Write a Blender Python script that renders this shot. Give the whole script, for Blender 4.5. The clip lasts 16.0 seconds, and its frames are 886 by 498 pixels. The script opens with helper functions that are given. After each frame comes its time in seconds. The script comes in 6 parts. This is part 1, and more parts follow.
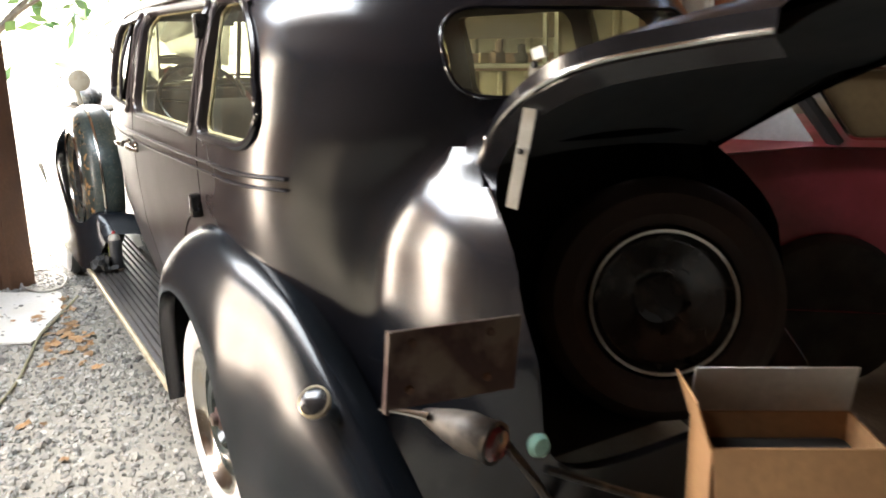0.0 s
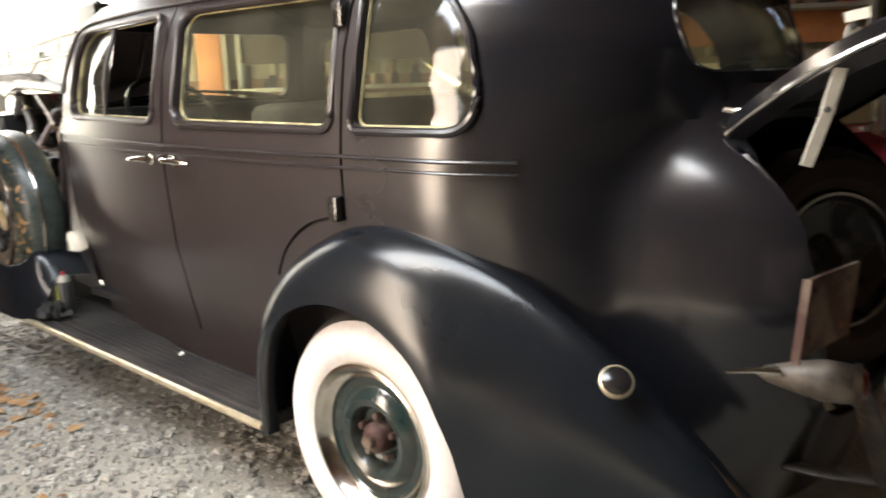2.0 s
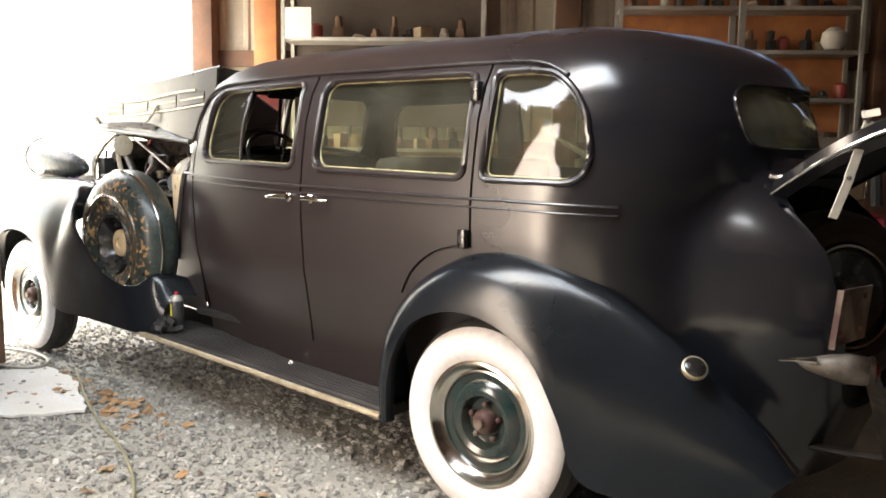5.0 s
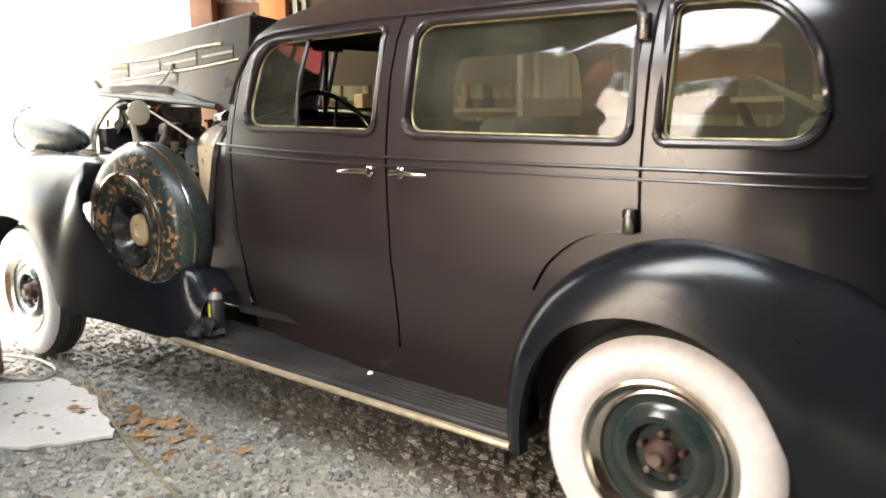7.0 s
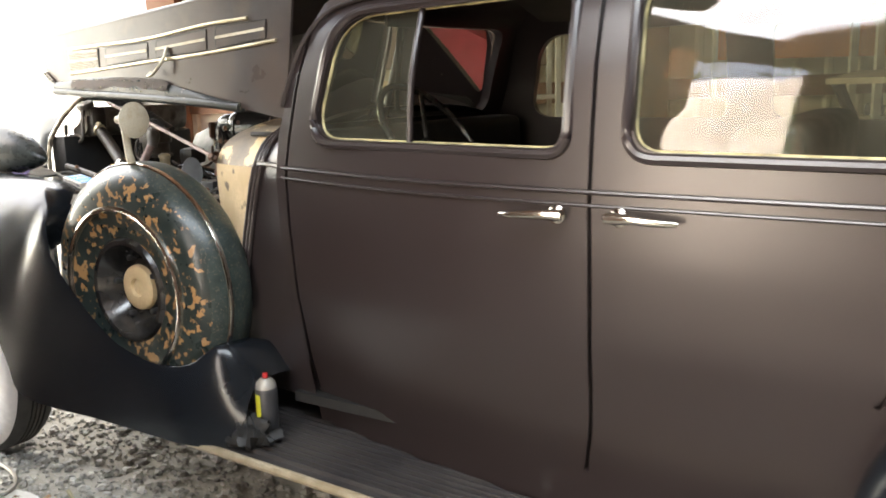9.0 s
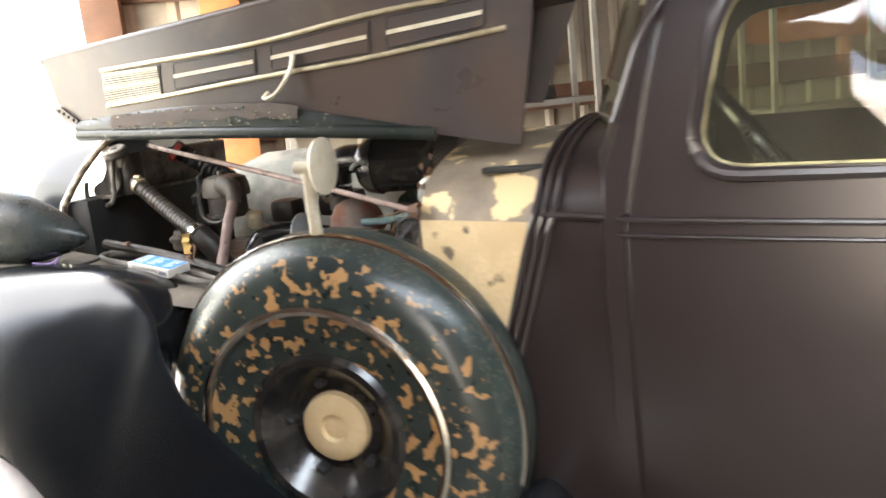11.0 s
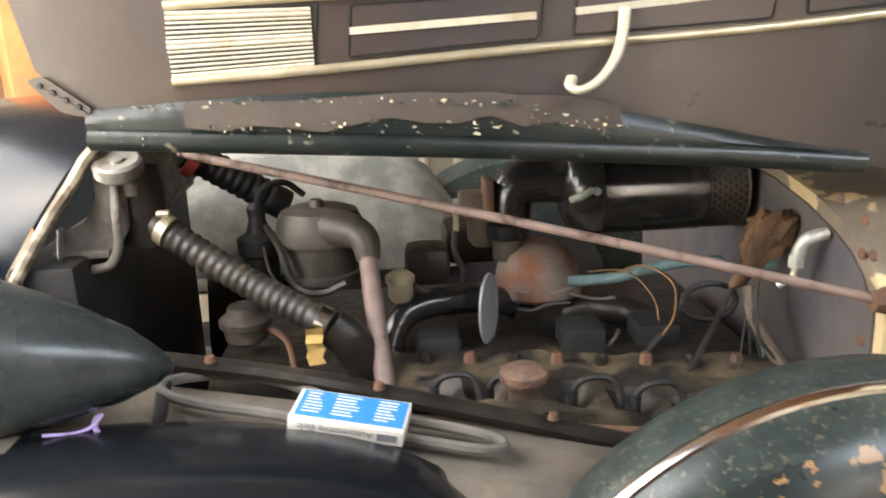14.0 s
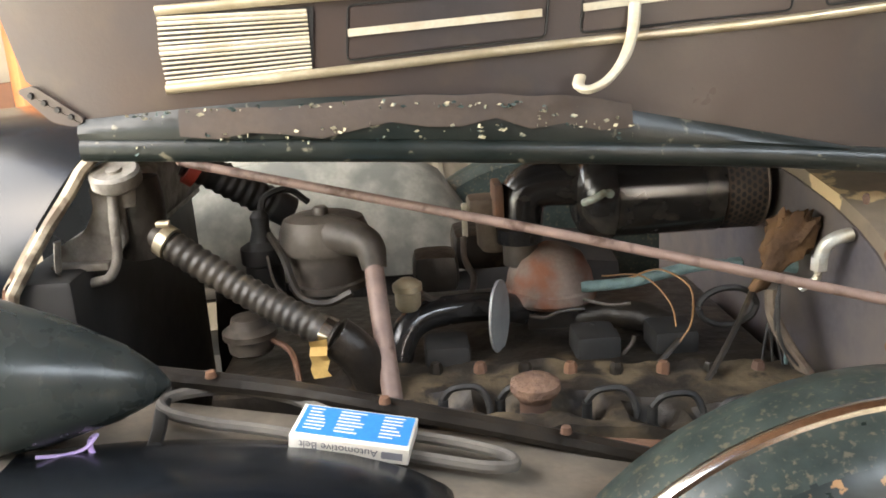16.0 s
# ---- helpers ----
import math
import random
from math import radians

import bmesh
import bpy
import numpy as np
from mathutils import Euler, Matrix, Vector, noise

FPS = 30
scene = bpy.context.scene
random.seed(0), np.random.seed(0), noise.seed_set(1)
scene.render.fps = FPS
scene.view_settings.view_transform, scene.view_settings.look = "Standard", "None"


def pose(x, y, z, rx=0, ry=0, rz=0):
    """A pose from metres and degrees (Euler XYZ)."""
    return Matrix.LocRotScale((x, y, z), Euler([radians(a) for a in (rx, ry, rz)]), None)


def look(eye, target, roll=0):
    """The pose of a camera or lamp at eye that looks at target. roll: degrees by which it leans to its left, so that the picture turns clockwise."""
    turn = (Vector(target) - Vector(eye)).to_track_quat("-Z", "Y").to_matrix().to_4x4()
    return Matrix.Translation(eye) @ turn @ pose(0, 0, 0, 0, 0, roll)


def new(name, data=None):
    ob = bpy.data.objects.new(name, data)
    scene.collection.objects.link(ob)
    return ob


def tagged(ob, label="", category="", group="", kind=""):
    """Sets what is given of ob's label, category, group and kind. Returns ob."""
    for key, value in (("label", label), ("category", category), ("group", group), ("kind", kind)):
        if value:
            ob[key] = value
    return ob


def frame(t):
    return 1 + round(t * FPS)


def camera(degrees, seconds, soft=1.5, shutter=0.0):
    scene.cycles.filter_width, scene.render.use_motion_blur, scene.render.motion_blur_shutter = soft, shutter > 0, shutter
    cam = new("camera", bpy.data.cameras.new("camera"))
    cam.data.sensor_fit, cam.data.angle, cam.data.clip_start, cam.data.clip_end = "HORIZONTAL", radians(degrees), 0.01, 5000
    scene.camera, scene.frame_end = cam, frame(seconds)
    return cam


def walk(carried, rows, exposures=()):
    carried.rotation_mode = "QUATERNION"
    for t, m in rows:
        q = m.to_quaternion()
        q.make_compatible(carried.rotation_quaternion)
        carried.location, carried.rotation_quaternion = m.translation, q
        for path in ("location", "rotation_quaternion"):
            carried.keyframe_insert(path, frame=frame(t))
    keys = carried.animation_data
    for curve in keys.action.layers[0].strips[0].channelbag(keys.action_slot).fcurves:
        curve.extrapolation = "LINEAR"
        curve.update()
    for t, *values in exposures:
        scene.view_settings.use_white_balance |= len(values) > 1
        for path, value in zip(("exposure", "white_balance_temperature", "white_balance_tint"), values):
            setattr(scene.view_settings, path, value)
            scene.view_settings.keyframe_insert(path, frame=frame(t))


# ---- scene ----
cam = camera(57.2, 16.0, soft=1.7, shutter=0.5)
PATH = [
    (0, (2.288, -0.579, 1.432), (0.629, 0.43, 0.953), -1.0),
    (0.5, (2.02, -0.711, 1.443), (0.415, 0.393, 0.99), 0.4),
    (1, (1.888, -0.971, 1.413), (0.362, 0.256, 1.002), 1.0),
    (1.5, (1.718, -1.173, 1.347), (0.191, 0.057, 0.951), -0.4),
    (2, (1.546, -1.414, 1.324), (0.249, 0.054, 0.918), -2.1),
    (2.5, (1.567, -1.715, 1.313), (0.421, -0.12, 0.936), -0.7),
    (3, (1.647, -1.955, 1.288), (0.499, -0.349, 0.963), -1.1),
    (3.5, (1.657, -2.175, 1.316), (0.529, -0.55, 1.02), -0.8),
    (4, (1.671, -2.246, 1.293), (0.44, -0.688, 1.053), 1.0),
    (6.5, (1.163, -2.014, 1.308), (-0.123, -0.505, 1.045), 0.6),
    (7, (0.814, -1.98, 1.288), (-0.394, -0.42, 0.956), -0.6),
    (7.5, (0.507, -1.888, 1.302), (-0.61, -0.268, 0.943), -2.0),
    (8, (0.208, -1.769, 1.311), (-0.893, -0.136, 0.961), -2.3),
    (10.4, (-1.255, -1.408, 1.43), (-2.065, 0.374, 1.021), -4.8),
    (10.5, (-1.335, -1.419, 1.408), (-2.119, 0.383, 1.038), -5.2),
    (11, (-1.717, -1.291, 1.413), (-2.421, 0.543, 1.036), -6.0),
    (11.5, (-2.093, -1.126, 1.416), (-2.689, 0.743, 1.026), -6.3),
    (12, (-2.386, -0.963, 1.459), (-2.853, 0.937, 1.044), -6.9),
    (12.5, (-2.623, -0.842, 1.504), (-2.71, 1.094, 1.01), -8.4),
    (13, (-2.737, -0.73, 1.454), (-2.824, 1.222, 1.026), -5.8),
    (13.5, (-2.879, -0.646, 1.524), (-2.856, 1.264, 0.932), -2.5),
    (14, (-2.99, -0.622, 1.533), (-2.873, 1.297, 0.982), -2.0),
    (14.5, (-3.027, -0.588, 1.535), (-2.924, 1.345, 1.031), -1.4),
    (15, (-3.002, -0.572, 1.533), (-2.904, 1.36, 1.025), -2.3),
    (15.5, (-2.977, -0.578, 1.532), (-2.879, 1.347, 0.998), -3.2),
    (16, (-2.972, -0.583, 1.531), (-2.899, 1.339, 0.983), -3.2),
]
EXPOSURES = [(0, 3.45, 7000, 9), (1, 3.35, 7050, 9), (2, 3.1, 7250, 9), (4, 3.1, 7200, 9), (6.5, 2.9, 7150, 9), (8, 2.85, 7200, 9), (10.5, 3.4, 7050, 9), (11.5, 2.9, 7000, 9), (12.5, 2.75, 7000, 9), (14, 3.05, 7050, 9), (16, 3.0, 7150, 9)]
walk(cam, [(t, look(e, g, r)) for t, e, g, r in PATH], EXPOSURES)

# ---------- barn frame: u runs along the back wall, n from it towards the open floor ----------
BO, BU, BN = Vector((-4.25, 2.45, 0)), Vector((0.82, 0.572, 0)), Vector((0.572, -0.82, 0))
BARN = math.degrees(math.atan2(0.572, 0.82))


def barn(u, n, z=0.0):
    return BO + BU * u + BN * n + Vector((0, 0, z))


# ---------- light ----------
world = bpy.data.worlds.new("sky")
scene.world = world
world.use_nodes = True
wn = world.node_tree
sky = wn.nodes.new("ShaderNodeTexSky")
sky.sky_type = "NISHITA"
sky.sun_disc = False
sky.sun_elevation = radians(48)
sky.sun_rotation = radians(200)
wn.links.new(sky.outputs[0], wn.nodes["Background"].inputs[0])
wn.nodes["Background"].inputs[1].default_value = 0.15

sun = new("sun", bpy.data.lights.new("sun", "SUN"))
sun.data.energy = 4.5
sun.data.angle = radians(0.6)
sun.data.color = (1.0, 0.94, 0.84)
sun.matrix_world = look(barn(1.5, -8, 10), barn(0, 0, 0))

# daylight that enters by the open end of the barn
door_light = new("door_light", bpy.data.lights.new("door_light", "AREA"))
door_light.data.shape = "RECTANGLE"
door_light.data.size, door_light.data.size_y = 2.55, 2.8
door_light.data.energy = 28
door_light.data.color = (1.0, 0.95, 0.88)
door_light.matrix_world = look(barn(-1.15, 1.36, 1.5), barn(3, 2.2, 1.0))

# the narrow doorway beside it, and the skylight strip
slot_light = new("slot_light", bpy.data.lights.new("slot_light", "AREA"))
slot_light.data.shape = "RECTANGLE"
slot_light.data.size, slot_light.data.size_y = 1.1, 2.6
slot_light.data.energy = 24
slot_light.data.color = (1.0, 0.86, 0.76)
slot_light.matrix_world = look(barn(-1.1, 6.1, 1.35), barn(3, 5.0, 0.7))
skylight = new("skylight", bpy.data.lights.new("skylight", "AREA"))
skylight.data.shape = "RECTANGLE"
skylight.data.size, skylight.data.size_y = 3.2, 1.0
skylight.data.energy = 22
skylight.data.color = (0.80, 0.90, 1.0)
skylight.rotation_euler = (0, 0, radians(BARN))
skylight.location = barn(0.55, 5.45, 3.45)

# ---------- materials ----------
def mat(name, base=(0.5, 0.5, 0.5), rough=0.5, metal=0.0, dark=None, scale=8.0, mix=(0.35, 0.65), detail=6.0,
        bump=0.0, bump_scale=60.0, rough_var=0.1, fine=None, coat=0.0, spec=0.5, island=0.0, third=None, third_scale=3.0, third_mix=(0.55, 0.62)):
    m = bpy.data.materials.new(name)
    m.use_nodes = True
    nt = m.node_tree
    b = nt.nodes["Principled BSDF"]
    b.inputs["Roughness"].default_value = rough
    b.inputs["Metallic"].default_value = metal
    b.inputs["Coat Weight"].default_value = coat
    b.inputs["Coat Roughness"].default_value = 0.12
    b.inputs["Specular IOR Level"].default_value = spec
    tc = nt.nodes.new("ShaderNodeTexCoord")

    def tex(sc, det=detail):
        n = nt.nodes.new("ShaderNodeTexNoise")
        n.inputs["Scale"].default_value = sc
        n.inputs["Detail"].default_value = det
        nt.links.new(tc.outputs["Object"], n.inputs["Vector"])
        return n.outputs["Fac"]

    def ramp(src, lo, hi):
        r = nt.nodes.new("ShaderNodeMapRange")
        r.inputs[1].default_value, r.inputs[2].default_value = lo, hi
        nt.links.new(src, r.inputs[0])
        return r.outputs[0]

    def mixc(fac, a, c):
        n = nt.nodes.new("ShaderNodeMix")
        n.data_type = "RGBA"
        nt.links.new(fac, n.inputs[0])
        for sock, v in ((n.inputs[6], a), (n.inputs[7], c)):
            if isinstance(v, tuple):
                sock.default_value = (*v, 1)
            else:
                nt.links.new(v, sock)
        return n.outputs[2]

    dark = dark or tuple(v * 0.7 for v in base)
    big = ramp(tex(scale), *mix)
    col = mixc(big, base, dark)
    small = ramp(tex(scale * 9), 0.3, 0.75)
    f = fine or tuple(v * 0.8 for v in base)
    col = mixc(small, col, mixc(big, f, dark))
    if third:
        col = mixc(ramp(tex(third_scale, 8.0), *third_mix), col, third)
    if island:
        oi = nt.nodes.new("ShaderNodeObjectInfo")
        hs = nt.nodes.new("ShaderNodeHueSaturation")
        mr = nt.nodes.new("ShaderNodeMapRange")
        mr.inputs[3].default_value, mr.inputs[4].default_value = 1 - island, 1 + island
        geo = nt.nodes.new("ShaderNodeNewGeometry")
        ad = nt.nodes.new("ShaderNodeMath")
        ad.operation = "ADD"
        fr = nt.nodes.new("ShaderNodeMath")
        fr.operation = "FRACT"
        nt.links.new(oi.outputs["Random"], ad.inputs[0])
        nt.links.new(geo.outputs["Random Per Island"], ad.inputs[1])
        nt.links.new(ad.outputs[0], fr.inputs[0])
        nt.links.new(fr.outputs[0], mr.inputs[0])
        nt.links.new(mr.outputs[0], hs.inputs["Value"])
        nt.links.new(col, hs.inputs["Color"])
        col = hs.outputs[0]
    nt.links.new(col, b.inputs["Base Color"])
    rr = nt.nodes.new("ShaderNodeMapRange")
    rr.inputs[3].default_value, rr.inputs[4].default_value = max(rough - rough_var, 0.03), min(rough + rough_var, 1)
    nt.links.new(tex(scale * 2.3), rr.inputs[0])
    nt.links.new(rr.outputs[0], b.inputs["Roughness"])
    if bump:
        bp = nt.nodes.new("ShaderNodeBump")
        bp.inputs["Strength"].default_value = bump
        bp.inputs["Distance"].default_value = 0.01
        nt.links.new(tex(bump_scale, 4.0), bp.inputs["Height"])
        nt.links.new(bp.outputs[0], b.inputs["Normal"])
    return m


def glass_mat(name, tint, dust, rough=0.03):
    m = bpy.data.materials.new(name)
    m.use_nodes = True
    nt = m.node_tree
    out = nt.nodes["Material Output"]
    nt.nodes.remove(nt.nodes["Principled BSDF"])
    tr = nt.nodes.new("ShaderNodeBsdfTransparent")
    tr.inputs[0].default_value = (*tint, 1)
    df = nt.nodes.new("ShaderNodeBsdfDiffuse")
    df.inputs[0].default_value = (0.45, 0.44, 0.33, 1)
    gl = nt.nodes.new("ShaderNodeBsdfGlossy")
    gl.inputs["Roughness"].default_value = rough
    fr = nt.nodes.new("ShaderNodeFresnel")
    fr.inputs[0].default_value = 1.55
    tc = nt.nodes.new("ShaderNodeTexCoord")
    no = nt.nodes.new("ShaderNodeTexNoise")
    no.inputs["Scale"].default_value = 5.0
    no.inputs["Detail"].default_value = 8.0
    nt.links.new(tc.outputs["Object"], no.inputs["Vector"])
    mr = nt.nodes.new("ShaderNodeMapRange")
    mr.inputs[1].default_value, mr.inputs[2].default_value = 0.3, 0.75
    mr.inputs[3].default_value, mr.inputs[4].default_value = dust * 0.3, dust
    nt.links.new(no.outputs["Fac"], mr.inputs[0])
    m1 = nt.nodes.new("ShaderNodeMixShader")
    nt.links.new(mr.outputs[0], m1.inputs[0])
    nt.links.new(tr.outputs[0], m1.inputs[1])
    nt.links.new(df.outputs[0], m1.inputs[2])
    m2 = nt.nodes.new("ShaderNodeMixShader")
    nt.links.new(fr.outputs[0], m2.inputs[0])
    nt.links.new(m1.outputs[0], m2.inputs[1])
    nt.links.new(gl.outputs[0], m2.inputs[2])
    nt.links.new(m2.outputs[0], out.inputs[0])
    return m


PAINT = mat("aged black paint", (0.007, 0.008, 0.011), 0.20, 0.0, (0.013, 0.012, 0.014), 2.2, (0.4, 0.7), bump=0.012, bump_scale=220, rough_var=0.07, spec=0.7, fine=(0.009, 0.009, 0.011))


def brown_doors(m, brown, x_from, x_to):
    """Browner, rougher paint over the doors that fades out unevenly towards the darker, glossier tail."""
    nt = m.node_tree
    b = nt.nodes["Principled BSDF"]
    old = b.inputs["Base Color"].links[0].from_socket
    tc = nt.nodes.new("ShaderNodeTexCoord")
    sep = nt.nodes.new("ShaderNodeSeparateXYZ")
    nt.links.new(tc.outputs["Object"], sep.inputs[0])
    no = nt.nodes.new("ShaderNodeTexNoise")
    no.inputs["Scale"].default_value = 1.8
    no.inputs["Detail"].default_value = 7.0
    nt.links.new(tc.outputs["Object"], no.inputs["Vector"])
    ad = nt.nodes.new("ShaderNodeMath")
    ad.operation = "MULTIPLY_ADD"
    ad.inputs[1].default_value = 0.9
    nt.links.new(no.outputs["Fac"], ad.inputs[0])
    nt.links.new(sep.outputs[0], ad.inputs[2])
    mr = nt.nodes.new("ShaderNodeMapRange")
    mr.inputs[1].default_value, mr.inputs[2].default_value = x_from + 0.45, x_to + 0.45
    nt.links.new(ad.outputs[0], mr.inputs[0])
    mx = nt.nodes.new("ShaderNodeMix")
    mx.data_type = "RGBA"
    nt.links.new(mr.outputs[0], mx.inputs[0])
    nt.links.new(old, mx.inputs[6])
    mx.inputs[7].default_value = (*brown, 1)
    nt.links.new(mx.outputs[2], b.inputs["Base Color"])
    rough = nt.nodes.new("ShaderNodeMath")
    rough.operation = "MULTIPLY_ADD"
    rough.inputs[1].default_value = 0.13
    nt.links.new(mr.outputs[0], rough.inputs[0])
    nt.links.new(b.inputs["Roughness"].links[0].from_socket, rough.inputs[2])
    nt.links.new(rough.outputs[0], b.inputs["Roughness"])


brown_doors(PAINT, (0.024, 0.0175, 0.0175), 0.5, -0.3)
BLUEBLACK = mat("blue black paint", (0.006, 0.0085, 0.012), 0.21, 0.0, (0.010, 0.012, 0.0145), 3.0, bump=0.015, bump_scale=200, rough_var=0.08, spec=0.4)
HOODPAINT = mat("dull hood paint", (0.050, 0.044, 0.045), 0.33, 0.0, (0.064, 0.046, 0.038), 3.5, (0.38, 0.62), bump=0.03, bump_scale=200, rough_var=0.14, third=(0.085, 0.066, 0.048), third_scale=9, third_mix=(0.56, 0.78))
WORNGREEN = mat("worn dark green paint", (0.009, 0.015, 0.014), 0.35, 0.0, (0.018, 0.022, 0.019), 14, bump=0.08, bump_scale=90, third=(0.16, 0.15, 0.11), third_scale=45, third_mix=(0.62, 0.68))
MOTTLED = mat("mottled green cover paint", (0.024, 0.035, 0.033), 0.32, 0.0, (0.040, 0.055, 0.050), 30, third=(0.11, 0.10, 0.07), third_scale=130, third_mix=(0.56, 0.66), bump=0.05)
PEELED = mat("peeling spare cover paint", (0.015, 0.023, 0.022), 0.30, 0.0, (0.030, 0.040, 0.036), 14, third=(0.36, 0.20, 0.085), third_scale=36, third_mix=(0.555, 0.575), bump=0.05)
PRIMER = mat("cream primer patch", (0.66, 0.50, 0.29), 0.7, 0.0, (0.52, 0.38, 0.21), 12, third=(0.13, 0.095, 0.065), third_scale=7, third_mix=(0.60, 0.63), bump=0.05)
DIRTYMETAL = mat("dusty bare cowl metal", (0.20, 0.17, 0.13), 0.6, 0.2, (0.30, 0.25, 0.17), 9, bump=0.05)
RUBBER = mat("black tyre rubber", (0.025, 0.024, 0.023), 0.75, 0.0, (0.05, 0.047, 0.043), 9, bump=0.05)
WHITEWALL = mat("white sidewall rubber", (0.80, 0.76, 0.74), 0.6, 0.0, (0.66, 0.61, 0.58), 5, (0.45, 0.8))
CHROME = mat("pitted chrome", (0.72, 0.69, 0.62), 0.18, 1.0, (0.5, 0.45, 0.38), 20, (0.5, 0.8))
IVORY = mat("ivory painted metal", (0.58, 0.53, 0.41), 0.4, 0.0, (0.42, 0.34, 0.22), 25, (0.5, 0.75))
WHEELGREEN = mat("dark green wheel enamel", (0.012, 0.028, 0.028), 0.2, 0.0, (0.03, 0.035, 0.03), 12, coat=0.4)
RUST = mat("rusty iron", (0.18, 0.09, 0.05), 0.8, 0.1, (0.10, 0.06, 0.045), 12, bump=0.15)
PLATERUST = mat("rusted plate", (0.06, 0.025, 0.02), 0.7, 0.1, (0.16, 0.12, 0.09), 9, (0.45, 0.6), bump=0.1)
BLACK = mat("matt black", (0.012, 0.012, 0.012), 0.6, 0.0, (0.02, 0.019, 0.018), 12)
GREASE = mat("greasy engine iron", (0.011, 0.0095, 0.0085), 0.4, 0.2, (0.030, 0.024, 0.018), 14, bump=0.3, bump_scale=45, rough_var=0.18, third=(0.085, 0.062, 0.038), third_scale=18, third_mix=(0.60, 0.74))
HEADIRON = mat("oily tan engine iron", (0.13, 0.098, 0.06), 0.6, 0.1, (0.03, 0.024, 0.018), 16, (0.38, 0.58), bump=0.35, bump_scale=50, rough_var=0.2, third=(0.018, 0.014, 0.011), third_scale=24, third_mix=(0.54, 0.62))
DUSTGREY = mat("dusty grey enamel", (0.125, 0.105, 0.085), 0.5, 0.15, (0.055, 0.046, 0.038), 14, (0.38, 0.6), bump=0.08, rough_var=0.18, third=(0.022, 0.017, 0.013), third_scale=22, third_mix=(0.56, 0.68))
TAUPE = mat("faded taupe pipe paint", (0.17, 0.115, 0.095), 0.55, 0.0, (0.25, 0.17, 0.14), 20, bump=0.1, third=(0.07, 0.038, 0.026), third_scale=35, third_mix=(0.55, 0.68))
BLACKGLOSS = mat("glossy black enamel", (0.012, 0.012, 0.013), 0.22, 0.0, (0.024, 0.022, 0.020), 12, coat=0.25, rough_var=0.14, bump=0.03, third=(0.075, 0.066, 0.055), third_scale=16, third_mix=(0.55, 0.82))
HOSE = mat("ribbed black hose rubber", (0.022, 0.019, 0.016), 0.45, 0.0, (0.05, 0.041, 0.031), 16, bump=0.08, rough_var=0.15, third=(0.10, 0.075, 0.045), third_scale=26, third_mix=(0.62, 0.74))
INTERIOR = mat("grey brown upholstery", (0.05, 0.047, 0.039), 0.9, 0.0, (0.07, 0.062, 0.05), 8, bump=0.1)
DARKCLOTH = mat("dark trunk lining", (0.020, 0.027, 0.032), 0.85, 0.0, (0.030, 0.034, 0.036), 6)
RUNMAT = mat("ribbed running board rubber", (0.030, 0.028, 0.029), 0.42, 0.0, (0.062, 0.057, 0.053), 4, (0.4, 0.75), bump=0.05)
BRASS = mat("tarnished ivory trim", (0.66, 0.58, 0.42), 0.35, 0.6, (0.45, 0.38, 0.25), 20)
SEAL = mat("yellowed window seal", (0.62, 0.54, 0.28), 0.6, 0.0, (0.25, 0.22, 0.12), 18, (0.4, 0.6))
REDPAINT = mat("red car paint", (0.50, 0.07, 0.10), 0.4, 0.0, (0.30, 0.035, 0.045), 3, coat=0.3)
ORANGEWOOD = mat("orange stained timber", (0.50, 0.19, 0.06), 0.65, 0.0, (0.34, 0.12, 0.045), 5, bump=0.1)
BROWNWOOD = mat("dark brown timber", (0.15, 0.072, 0.038), 0.75, 0.0, (0.09, 0.045, 0.027), 5, bump=0.15)
SIDING = mat("beige steel siding", (0.46, 0.41, 0.32), 0.6, 0.0, (0.36, 0.32, 0.25), 3, bump=0.03)
DULLMETAL = mat("pale shelf metal", (0.45, 0.43, 0.38), 0.5, 0.4, (0.32, 0.29, 0.25), 6)
PAPER = mat("white sheet", (0.82, 0.80, 0.76), 0.8, 0.0, (0.7, 0.67, 0.6), 5)
CARDBOARD = mat("brown cardboard", (0.46, 0.25, 0.11), 0.85, 0.0, (0.36, 0.19, 0.085), 6)
GLASS = glass_mat("dusty window glass", (0.80, 0.82, 0.68), 0.10)
BACKGLASS = glass_mat("thickly dusted window glass", (0.90, 0.92, 0.72), 0.26)
CLEARGLASS = glass_mat("clear glass", (0.86, 0.87, 0.84), 0.06)

# ---------- mesh tools ----------
def part(name, bm, material, parent=None, label="", smooth=True, m=None):
    """Links a bmesh as one mesh object under a thing or a part."""
    if m is not None:
        bm.transform(m)
    bmesh.ops.recalc_face_normals(bm, faces=bm.faces)
    me = bpy.data.meshes.new(name)
    bm.to_mesh(me)
    bm.free()
    me.materials.append(material)
    if smooth:
        me.shade_smooth()
        me.set_sharp_from_angle(angle=radians(38))
    ob = new(name, me)
    ob.parent = parent
    return tagged(ob, label)


def thing(name, label, category, group="", kind="", at=(0, 0, 0)):
    ob = new(name)
    ob.empty_display_size = 0.1
    ob.location = at
    return tagged(ob, label, category, group, kind)


